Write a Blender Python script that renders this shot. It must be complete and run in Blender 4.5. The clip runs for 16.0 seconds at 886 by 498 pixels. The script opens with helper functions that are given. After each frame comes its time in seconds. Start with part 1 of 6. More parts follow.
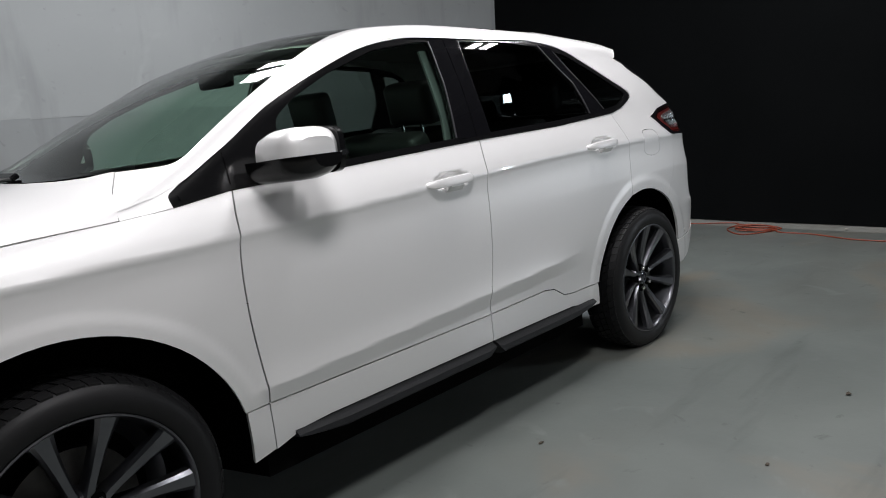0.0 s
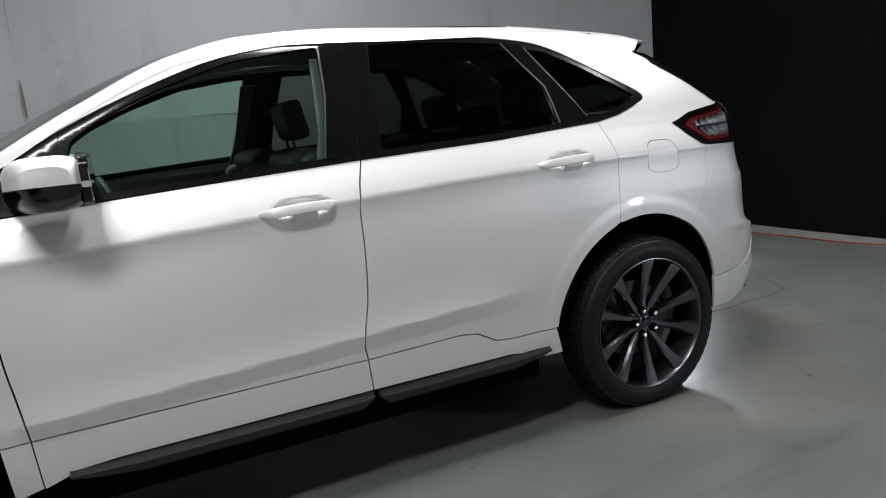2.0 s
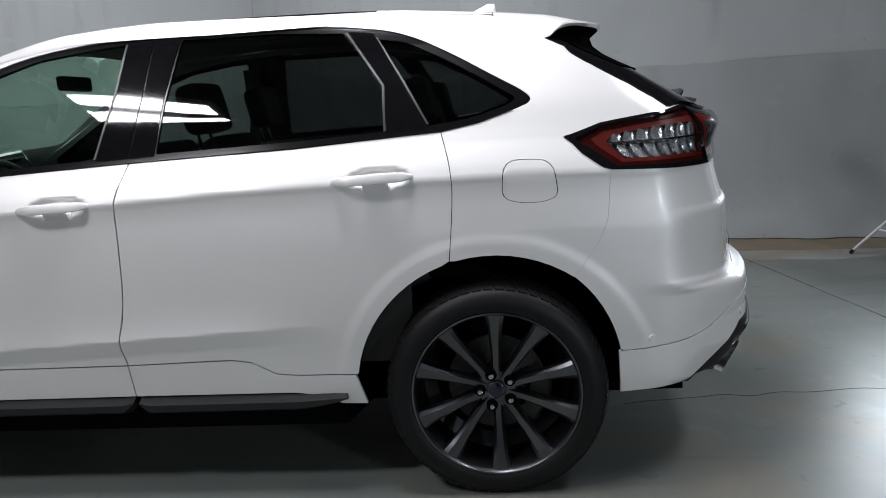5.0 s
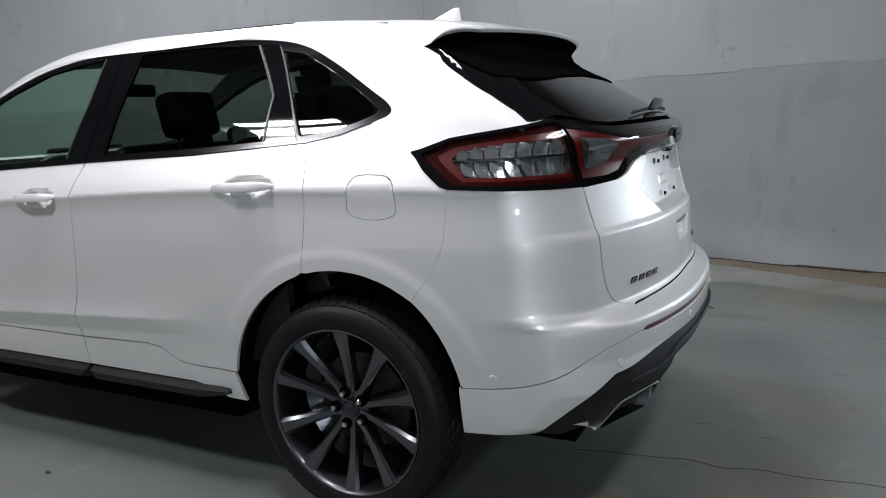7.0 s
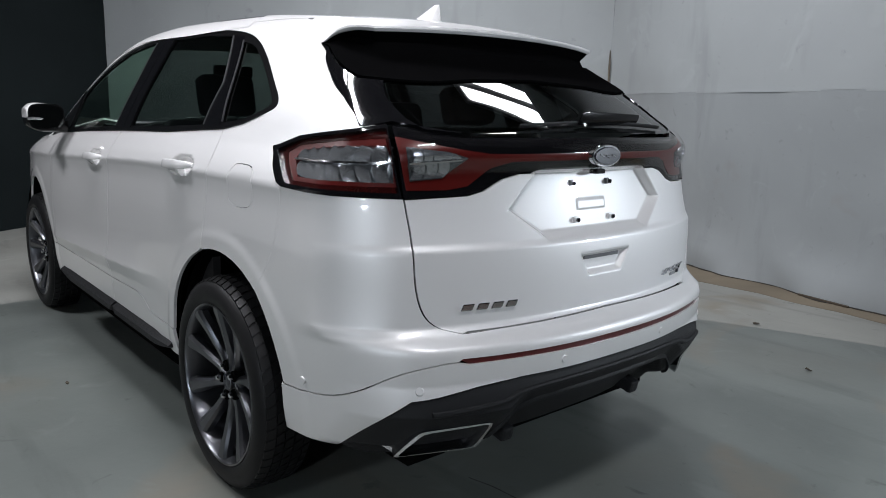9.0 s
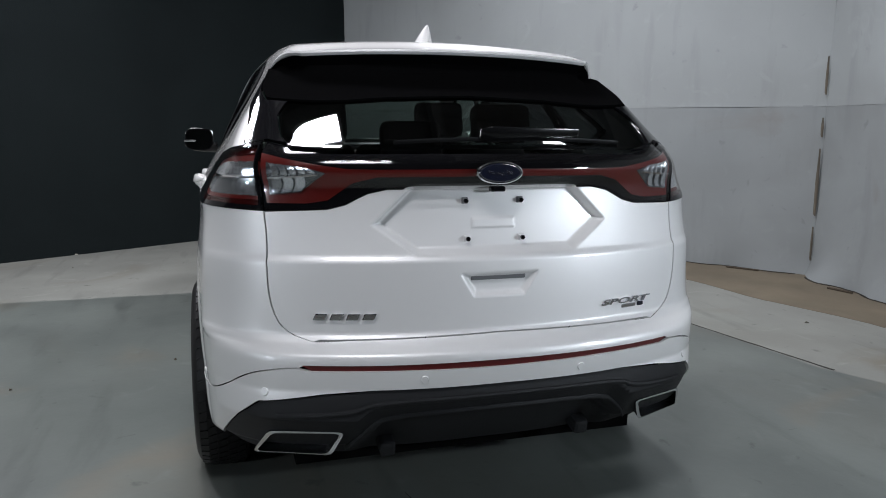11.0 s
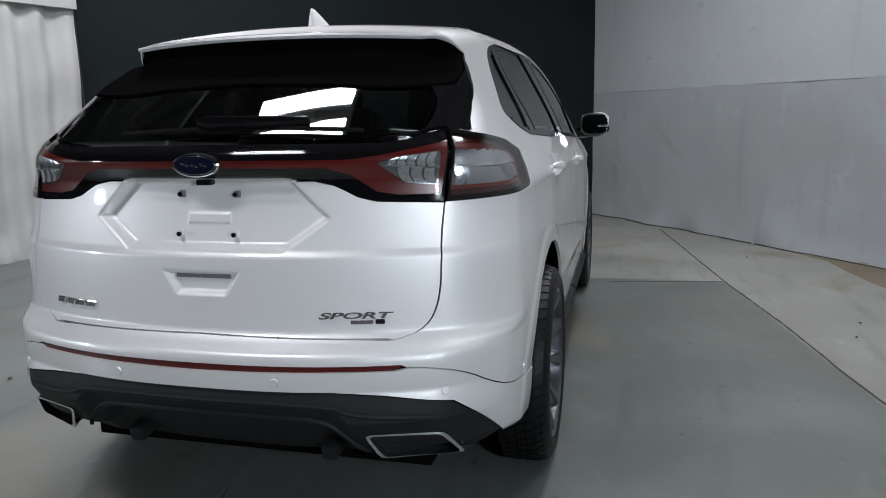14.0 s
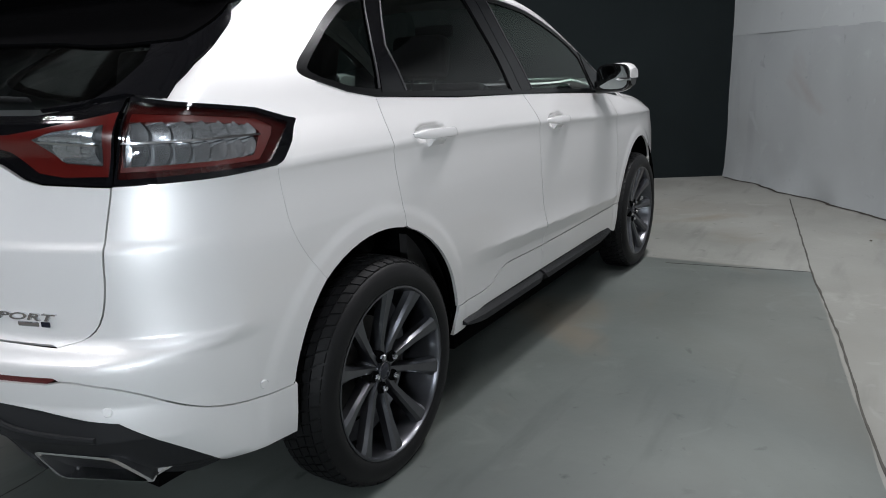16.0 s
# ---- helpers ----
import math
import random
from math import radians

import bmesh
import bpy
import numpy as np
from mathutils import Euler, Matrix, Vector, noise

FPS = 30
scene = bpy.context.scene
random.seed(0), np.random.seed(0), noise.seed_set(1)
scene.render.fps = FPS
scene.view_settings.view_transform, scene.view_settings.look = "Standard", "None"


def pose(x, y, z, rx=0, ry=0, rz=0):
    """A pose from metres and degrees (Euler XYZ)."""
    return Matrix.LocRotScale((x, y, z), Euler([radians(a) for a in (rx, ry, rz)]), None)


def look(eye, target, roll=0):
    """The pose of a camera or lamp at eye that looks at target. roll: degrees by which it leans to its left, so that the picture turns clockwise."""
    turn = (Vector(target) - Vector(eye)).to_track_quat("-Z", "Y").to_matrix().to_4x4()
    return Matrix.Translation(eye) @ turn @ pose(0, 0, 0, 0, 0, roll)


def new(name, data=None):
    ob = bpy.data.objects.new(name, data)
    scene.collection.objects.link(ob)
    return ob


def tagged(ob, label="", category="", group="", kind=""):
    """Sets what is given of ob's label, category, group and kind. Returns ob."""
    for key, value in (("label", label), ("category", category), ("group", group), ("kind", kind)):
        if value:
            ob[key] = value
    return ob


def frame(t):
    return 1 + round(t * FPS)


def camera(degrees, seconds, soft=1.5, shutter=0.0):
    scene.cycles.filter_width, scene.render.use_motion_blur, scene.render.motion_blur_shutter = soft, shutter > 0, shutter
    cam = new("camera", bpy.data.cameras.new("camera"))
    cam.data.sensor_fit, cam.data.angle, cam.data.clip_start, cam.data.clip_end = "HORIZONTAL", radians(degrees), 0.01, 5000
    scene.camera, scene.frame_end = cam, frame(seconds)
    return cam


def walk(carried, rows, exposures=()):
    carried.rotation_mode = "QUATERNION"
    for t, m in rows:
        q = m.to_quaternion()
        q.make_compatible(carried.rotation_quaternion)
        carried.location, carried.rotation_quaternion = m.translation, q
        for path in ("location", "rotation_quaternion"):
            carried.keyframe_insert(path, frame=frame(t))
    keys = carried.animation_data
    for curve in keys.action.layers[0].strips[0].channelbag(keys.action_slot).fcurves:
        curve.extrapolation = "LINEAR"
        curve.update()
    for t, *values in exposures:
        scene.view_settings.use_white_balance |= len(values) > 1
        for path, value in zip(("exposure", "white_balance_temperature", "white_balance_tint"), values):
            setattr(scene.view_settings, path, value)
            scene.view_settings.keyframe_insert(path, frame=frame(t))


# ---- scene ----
cam = camera(63.0, 16.0, soft=0.95)
PATH = [
    (0, (1.963, 2.707, 1.305), (0.552, 1.34, 0.931), -4.8),
    (0.5, (1.668, 2.834, 1.318), (0.377, 1.351, 0.954), -5.1),
    (1, (1.325, 2.951, 1.3), (0.122, 1.395, 0.934), -5.0),
    (1.5, (0.977, 3.066, 1.31), (-0.128, 1.437, 0.956), -5.9),
    (2, (0.636, 3.191, 1.3), (-0.227, 1.422, 0.942), -5.3),
    (2.5, (0.305, 3.178, 1.284), (-0.502, 1.389, 0.897), -4.6),
    (3, (-0.066, 3.227, 1.262), (-0.783, 1.397, 0.889), -4.4),
    (3.2, (-0.236, 3.258, 1.262), (-0.892, 1.404, 0.897), -3.6),
    (5.3, (-1.693, 3.108, 1.312), (-1.392, 1.169, 0.925), -4.2),
    (5.5, (-1.842, 3.055, 1.3), (-1.469, 1.126, 0.925), -4.5),
    (6, (-2.169, 2.983, 1.308), (-1.639, 1.088, 0.945), -4.8),
    (6.5, (-2.479, 2.903, 1.31), (-1.755, 1.072, 0.963), -4.5),
    (7, (-2.752, 2.712, 1.286), (-1.846, 0.965, 0.926), -3.0),
    (7.5, (-3.013, 2.547, 1.271), (-1.933, 0.906, 0.896), -1.7),
    (8, (-3.274, 2.365, 1.289), (-1.997, 0.875, 0.902), 0.0),
    (8.5, (-3.478, 2.104, 1.286), (-2.109, 0.696, 0.904), 1.6),
    (9, (-3.718, 1.858, 1.304), (-2.222, 0.585, 0.93), 1.5),
    (11.3, (-4.348, 0.542, 1.317), (-2.431, 0.12, 0.935), 0.4),
    (11.5, (-4.356, 0.383, 1.374), (-2.429, 0.052, 0.954), 0.2),
    (12, (-4.4, 0.012, 1.367), (-2.443, -0.123, 0.977), -1.0),
    (12.5, (-4.362, -0.252, 1.313), (-2.393, -0.269, 0.962), -1.1),
    (13, (-4.267, -0.571, 1.318), (-2.304, -0.432, 0.96), -1.8),
    (13.5, (-4.242, -0.889, 1.326), (-2.298, -0.587, 0.964), -1.7),
    (14, (-4.102, -1.172, 1.306), (-2.199, -0.679, 0.939), -1.3),
    (14.5, (-3.924, -1.418, 1.297), (-2.061, -0.809, 0.898), -0.8),
    (15, (-3.721, -1.701, 1.312), (-1.924, -0.944, 0.866), -1.2),
    (15.5, (-3.441, -1.933, 1.303), (-1.712, -1.047, 0.829), -1.6),
    (16, (-3.18, -2.181, 1.305), (-1.522, -1.173, 0.818), -2.2),
]
walk(cam, [(t, look(eye, target, roll)) for t, eye, target, roll in PATH], [(0, -0.04, 6600, 10), (3, -0.04, 6550, 10), (5.3, -0.06, 6400, 10), (7.5, -0.05, 6400, 10), (8.5, 0.08, 6650, 10), (9, 0.07, 6350, 10), (12.5, 0.0, 6350, 10), (14.5, 0.03, 6350, 10), (15, -0.11, 6480, 10), (15.5, -0.10, 6850, 10), (16, 0.29, 6500, 10)])

# ---- light ----
world = bpy.data.worlds.new("world")
scene.world = world
world.use_nodes = True
world.node_tree.nodes["Background"].inputs["Color"].default_value = (0.6, 0.7, 0.8, 1)
world.node_tree.nodes["Background"].inputs["Strength"].default_value = 0.02


# ---- materials ----
def material(name, color, rough=0.5, metal=0.0, coat=0.0, noise_scale=0, noise_amount=0.0, bump=0.0, bump_scale=200, spec=0.5, coat_rough=0.03):
    m = bpy.data.materials.new(name)
    m.use_nodes = True
    nt = m.node_tree
    b = nt.nodes["Principled BSDF"]
    b.inputs["Base Color"].default_value = (*color, 1)
    b.inputs["Roughness"].default_value = rough
    b.inputs["Metallic"].default_value = metal
    b.inputs["Coat Weight"].default_value = coat
    b.inputs["Coat Roughness"].default_value = coat_rough
    b.inputs["Specular IOR Level"].default_value = spec
    tc = nt.nodes.new("ShaderNodeTexCoord")
    if noise_amount:
        n = nt.nodes.new("ShaderNodeTexNoise")
        n.inputs["Scale"].default_value = noise_scale
        n.inputs["Detail"].default_value = 6
        nt.links.new(tc.outputs["Object"], n.inputs["Vector"])
        mx = nt.nodes.new("ShaderNodeMix")
        mx.data_type = "RGBA"
        mx.inputs["A"].default_value = (*[c * (1 - noise_amount) for c in color], 1)
        mx.inputs["B"].default_value = (*[min(1, c * (1 + noise_amount)) for c in color], 1)
        nt.links.new(n.outputs["Fac"], mx.inputs["Factor"])
        nt.links.new(mx.outputs["Result"], b.inputs["Base Color"])
    if bump:
        n2 = nt.nodes.new("ShaderNodeTexNoise")
        n2.inputs["Scale"].default_value = bump_scale
        n2.inputs["Detail"].default_value = 4
        nt.links.new(tc.outputs["Object"], n2.inputs["Vector"])
        bp = nt.nodes.new("ShaderNodeBump")
        bp.inputs["Strength"].default_value = bump
        bp.inputs["Distance"].default_value = 0.004
        nt.links.new(n2.outputs["Fac"], bp.inputs["Height"])
        nt.links.new(bp.outputs["Normal"], b.inputs["Normal"])
    return m


def glass(name, tint, keep):
    """Thin tinted pane: glossy by angle, and lets a tinted share of light through."""
    m = bpy.data.materials.new(name)
    m.use_nodes = True
    nt = m.node_tree
    nt.nodes.remove(nt.nodes["Principled BSDF"])
    out = nt.nodes["Material Output"]
    tr = nt.nodes.new("ShaderNodeBsdfTransparent")
    tr.inputs["Color"].default_value = (*[c * keep for c in tint], 1)
    gl = nt.nodes.new("ShaderNodeBsdfGlossy")
    gl.inputs["Roughness"].default_value = 0.01
    lw = nt.nodes.new("ShaderNodeLayerWeight")
    lw.inputs["Blend"].default_value = 0.5
    pw = nt.nodes.new("ShaderNodeMath")
    pw.operation = "POWER"
    pw.inputs[1].default_value = 5.0
    nt.links.new(lw.outputs["Facing"], pw.inputs[0])
    fr = nt.nodes.new("ShaderNodeMapRange")
    fr.inputs["To Min"].default_value, fr.inputs["To Max"].default_value = 0.055, 1.0
    nt.links.new(pw.outputs["Value"], fr.inputs["Value"])
    mx = nt.nodes.new("ShaderNodeMixShader")
    nt.links.new(fr.outputs["Result"], mx.inputs["Fac"])
    nt.links.new(tr.outputs["BSDF"], mx.inputs[1])
    nt.links.new(gl.outputs["BSDF"], mx.inputs[2])
    nt.links.new(mx.outputs["Shader"], out.inputs["Surface"])
    return m


WHITE = material("pearl_white_paint", (0.83, 0.822, 0.815), 0.47, metal=0.30, coat=1.0, noise_scale=900, noise_amount=0.04, coat_rough=0.035)
BLACKGLOSS = material("gloss_black_trim", (0.005, 0.005, 0.006), 0.05, noise_scale=30, noise_amount=0.1, spec=0.45)
BLACKSATIN = material("satin_black_trim", (0.005, 0.005, 0.0055), 0.17, spec=0.35, noise_scale=60, noise_amount=0.15)
BLACKMATT = material("matt_black_plastic", (0.003, 0.003, 0.0032), 0.8, spec=0.0, noise_scale=40, noise_amount=0.2)
TRIMGREY = material("dark_grey_bead", (0.035, 0.035, 0.038), 0.35)
HEADLINER = material("pale_woven_headliner", (0.42, 0.41, 0.39), 0.9, noise_scale=120, noise_amount=0.1)
PLASTIC = material("grained_black_plastic", (0.013, 0.0135, 0.015), 0.55, spec=0.28, bump=0.25, bump_scale=900)
DARK = material("underbody_black", (0.004, 0.004, 0.004), 0.95, noise_scale=8, noise_amount=0.4, spec=0.0)
SLOT_GREY = material("grey_plastic", (0.16, 0.16, 0.165), 0.5)
RUBBER = material("tyre_rubber", (0.007, 0.007, 0.0075), 0.5, noise_scale=30, noise_amount=0.25, bump=0.1, bump_scale=400, spec=0.25)
ALLOY = material("dark_tarnished_alloy", (0.135, 0.138, 0.150), 0.33, metal=1.0, coat=0.4, noise_scale=40, noise_amount=0.08)
CHROME = material("chrome", (0.75, 0.76, 0.78), 0.12, metal=1.0)
STEEL = material("brake_steel", (0.07, 0.068, 0.066), 0.5, metal=0.9, noise_scale=60, noise_amount=0.3)
BLUE = material("badge_blue", (0.003, 0.0045, 0.016), 0.25, coat=0.6)
RED = material("lamp_red", (0.095, 0.0065, 0.005), 0.30, noise_scale=90, noise_amount=0.15)
SMOKE = material("smoked_red_lens", (0.034, 0.0036, 0.0034), 0.15, noise_scale=60, noise_amount=0.2)
REDDARK = material("reflector_red", (0.085, 0.0025, 0.0025), 0.3, coat=0.4, bump=0.3, bump_scale=300)
LAMPCLEAR = material("lamp_reflector", (0.24, 0.26, 0.28), 0.2, metal=0.85, noise_scale=55, noise_amount=0.25, bump=0.2, bump_scale=60)
LAMPFIN = material("silver_lamp_fin", (0.66, 0.70, 0.74), 0.16, metal=0.85, noise_scale=120, noise_amount=0.2, bump=0.25, bump_scale=90)
SEAT = material("charcoal_leather", (0.022, 0.021, 0.021), 0.5, noise_scale=30, noise_amount=0.2, bump=0.2, bump_scale=300)
SEATGREY = material("grey_leather_insert", (0.20, 0.19, 0.18), 0.55, noise_scale=30, noise_amount=0.15, bump=0.2, bump_scale=300)
MIRROR = material("mirror_silver", (0.42, 0.45, 0.44), 0.02, metal=1.0)
GLASS = glass("green_tinted_glass", (0.74, 0.92, 0.82), 0.88)
PRIVACY = glass("privacy_glass", (0.60, 0.66, 0.66), 0.30)
LENS = glass("clear_lamp_lens", (1.0, 0.99, 0.98), 0.94)
CEIL = (98, 94, 38, 84, 62)  # watts of the ceiling lights
FLOOD = 11  # watts of a flood light

# ---- the car's surface ----
def curve(pts):
    """A smooth curve through a few (u, v) pairs, straight beyond its ends."""
    xs = np.array([p[0] for p in pts], float)
    ys = np.array([p[1] for p in pts], float)
    d = np.diff(ys) / np.diff(xs)
    m = np.empty(len(xs))
    m[0], m[-1] = d[0], d[-1]
    for i in range(1, len(xs) - 1):
        m[i] = 0 if d[i - 1] * d[i] <= 0 else 2 * d[i - 1] * d[i] / (d[i - 1] + d[i])

    def f(u):
        u = np.asarray(u, float)
        v = np.clip(u, xs[0], xs[-1])
        i = np.clip(np.searchsorted(xs, v, side="right") - 1, 0, len(xs) - 2)
        h = xs[i + 1] - xs[i]
        t = (v - xs[i]) / h
        r = (2 * t**3 - 3 * t**2 + 1) * ys[i] + (t**3 - 2 * t**2 + t) * h * m[i] + (3 * t**2 - 2 * t**3) * ys[i + 1] + (t**3 - t**2) * h * m[i + 1]
        return r + np.where(u < xs[0], (u - xs[0]) * m[0], np.where(u > xs[-1], (u - xs[-1]) * m[-1], 0))

    return f


def step(a, b, u):
    t = np.clip((u - a) / (b - a), 0, 1)
    return t * t * (3 - 2 * t)


AXLE, HUB_Z, HUB_Y, ARCH = 1.4245, 0.36, 0.885, 0.468
SECT = curve([(0.15, 0.80), (0.30, 0.872), (0.40, 0.884), (0.50, 0.889), (0.60, 0.896), (0.70, 0.8985), (0.82, 0.8965), (0.92, 0.8925), (0.985, 0.8898), (1.025, 0.8912), (1.044, 0.8942), (1.050, 0.8938), (1.058, 0.8906), (1.070, 0.8852), (1.085, 0.8780), (1.12, 0.8590), (1.17, 0.8315), (1.30, 0.778), (1.45, 0.710), (1.58, 0.643), (1.66, 0.585)])
PLAN = curve([(-2.45, 0.82), (-2.2, 0.90), (-1.95, 0.97), (-1.7, 0.99), (-1.2, 1.0), (0.6, 1.0), (1.0, 0.995), (1.4, 0.975), (1.7, 0.94), (2.1, 0.86), (2.4, 0.73)])
SHOULDER = curve([(-2.2, 1.08), (-1.6, 1.09), (-0.9, 1.09), (-0.2, 1.068), (0.9, 1.02), (1.2, 1.01), (1.5, 0.998)])
TAIL = curve([(0.2, -2.20), (0.32, -2.30), (0.45, -2.37), (0.56, -2.405), (0.645, -2.412), (0.668, -2.405), (0.69, -2.365), (0.72, -2.340), (0.80, -2.338), (0.92, -2.332), (0.945, -2.318), (1.08, -2.285), (1.13, -2.28), (1.19, -2.295), (1.235, -2.268), (1.252, -2.240), (1.27, -2.210), (1.30, -2.160), (1.35, -2.078), (1.40, -1.996), (1.45, -1.914), (1.51, -1.816), (1.57, -1.72), (1.65, -1.60)])
TOP = curve([(-2.4, 1.49), (-2.0, 1.572), (-1.75, 1.606), (-1.5, 1.638), (-0.9, 1.682), (-0.3, 1.688), (0.05, 1.670), (0.30, 1.615), (0.60, 1.492), (0.90, 1.340), (1.10, 1.230), (1.18, 1.195), (1.25, 1.180), (1.36, 1.166), (1.5, 1.148), (1.7, 1.11), (2.05, 1.01), (2.28, 0.84)])
NOSE = curve([(0.2, 2.15), (0.4, 2.30), (0.6, 2.36), (0.8, 2.34), (1.0, 2.2)])


def taper(x, z):
    """How far the body draws in towards the rear of its glasshouse."""
    return 0.058 * np.interp(z, [0.9, 1.1, 1.2, 1.52], [0, 0.25, 0.35, 1]) * (1 - step(-1.75, 0.3, x))


def rmax(a, b, r):
    c, d = np.maximum(a + r, 0), np.maximum(b + r, 0)
    return np.where((a > -r) & (b > -r), np.sqrt(c * c + d * d) - r, np.maximum(a, b))


def body(x, y, z):
    """Below nought inside the car's closed outer form."""
    y = abs(y)
    lift = (SHOULDER(x) - 1.06) * step(0.75, 1.0, z) * (1 - step(1.25, 1.5, z))
    w = SECT(z - lift) * PLAN(x) - taper(x, z)
    # lower crease of the doors
    zc = 0.580 - 0.043 * x
    w = w + 0.014 * np.where(z > zc, np.clip(1 - (z - zc) / 0.17, 0, 1) ** 2.8, np.clip(1 - (zc - z) / 0.06, 0, 1)) * step(-0.92, -0.45, x) * (1 - step(0.84, 1.0, x))
    # crease of the bumper's corner
    zc = 0.697 - 0.02 * (x + 2.0)
    w = w + 0.021 * np.where(z > zc, np.clip(1 - (z - zc) / 0.12, 0, 1) ** 1.7, np.clip(1 - (zc - z) / 0.035, 0, 1)) * (1 - step(-2.20, -1.87, x))
    # wheel-arch flares
    for ax in (-AXLE, AXLE):
        rho = np.hypot(x - ax, z - HUB_Z)
        w = w + 0.005 * (1 - step(0.505, 0.55, rho)) * step(0.30, 0.42, z)
    # hand pockets of the doors
    for hx, hz in ((0.02, 1.048), (-1.065, 1.087)):
        e = np.hypot((x - hx + 0.015) / 0.115, (z - hz - 0.004) / 0.036)
        w = w - 0.020 * (1 - step(0.55, 1.0, e))
    side = y - w
    # plate recess, its embossed bar, and the pull below
    q = np.minimum(z - 0.935, np.minimum(0.576 * (0.250 - y + 1.42 * (z - 0.935)), 0.70 * (0.378 - y - 1.03 * (z - 1.033))))
    e = np.minimum(np.minimum(z - 1.008, 1.045 - z), 0.072 - y)
    h = np.minimum(np.minimum(z - 0.812, 0.887 - z), 0.85 * (0.128 - 0.62 * (0.887 - z) - y))
    gate = 0.034 * step(0.0, 0.024, q) * (1 - step(1.125, 1.14, z)) + 0.020 * step(0, 0.018, h) - 0.004 * step(0, 0.007, e)
    # folds of the diffuser
    zr = 0.472 + 0.052 * (1 - step(0.36, 0.46, y))
    z2 = 0.480 - 0.11 * step(0.31, 0.44, y)
    low = np.maximum(0, 0.56 - z)
    gate = gate - 0.50 * np.minimum(low, 0.56 - zr) + 0.25 * np.maximum(0, zr - z) * (z < 0.56) + 0.05 * step(0.0, 0.03, z2 - z)
    rear = TAIL(z) + 0.16 * (y / 0.75) ** 2.4 - x + gate
    f = rmax(side, rear, 0.13 - 0.085 * step(1.28, 1.45, z))
    f = rmax(f, x - NOSE(z) + 0.22 * (y / 0.8) ** 2.4, 0.15)
    crown = 0.036 + 0.016 * step(0.25, 0.6, x) * (1 - step(0.95, 1.15, x))
    return rmax(f, (z - TOP(x) + crown * (y / 0.6) ** 2 - (crown - 0.036) * 0.6) * 0.9, 0.05)


# The flanks and the tail are laid out flat as (s, z): s runs along the flank to the rear, round the corner and across the tail.
XC, YC, TURN = -1.70, 0.42, 0.60
S1 = TURN * math.pi / 2


def lay(x, y=1.0):
    if x >= XC and y > YC:
        return XC - x
    if y <= YC:
        return S1 + YC - y
    return TURN * math.atan2(XC - x, y - YC)


def from_side(s, z):
    a = np.clip(s / TURN, 0, math.pi / 2)
    ox = np.where(s < 0, XC - s, XC)
    oy = np.where(s > S1, YC - (s - S1), np.where(s < 0, 0.0, YC))
    dx, dy = -np.sin(a), np.cos(a)
    return np.stack([ox, oy, z], 1), np.stack([dx, dy, 0 * z], 1)


def from_top(x, y):
    return np.stack([x, y, 0 * x + 0.5], 1), np.stack([0 * x, 0 * x, 0 * x + 1.0], 1)


def onto(o, d):
    lo, hi = np.zeros(len(o)), np.full(len(o), 1.6)
    for _ in range(26):
        mid = (lo + hi) / 2
        p = o + mid[:, None] * d
        inside = body(p[:, 0], p[:, 1], p[:, 2]) < 0
        lo, hi = np.where(inside, mid, lo), np.where(inside, hi, mid)
    p = o + ((lo + hi) / 2)[:, None] * d
    e = 0.003
    g = np.stack([body(*(p + e * k).T) - body(*(p - e * k).T) for k in np.eye(3)], 1)
    return p, g / np.maximum(np.linalg.norm(g, axis=1), 1e-9)[:, None]


def rounded(pts, r, n=5):
    """A closed outline with its corners rounded; a third number in a point is that corner's own radius."""
    out, k = [], len(pts)
    for i in range(k):
        a, b, c = (np.array(pts[j % k][:2], float) for j in (i - 1, i, i + 1))
        rad = pts[i][2] if len(pts[i]) > 2 else r
        u, v = a - b, c - b
        lu, lv = np.linalg.norm(u), np.linalg.norm(v)
        if rad <= 0 or lu < 1e-6 or lv < 1e-6:
            out.append(b)
            continue
        u, v = u / lu, v / lv
        cut = min(rad, lu * 0.48, lv * 0.48)
        p, q = b + u * cut, b + v * cut
        for t in np.linspace(0, 1, n):
            out.append((1 - t) ** 2 * p + 2 * t * (1 - t) * b + t * t * q)
    return np.array(out)


def halves(poly, s0):
    """Cuts an outline along the line s = s0."""
    pts = [list(p[:2]) for p in poly]
    return clip(pts, 0, s0, False), clip(pts, 0, s0, True)


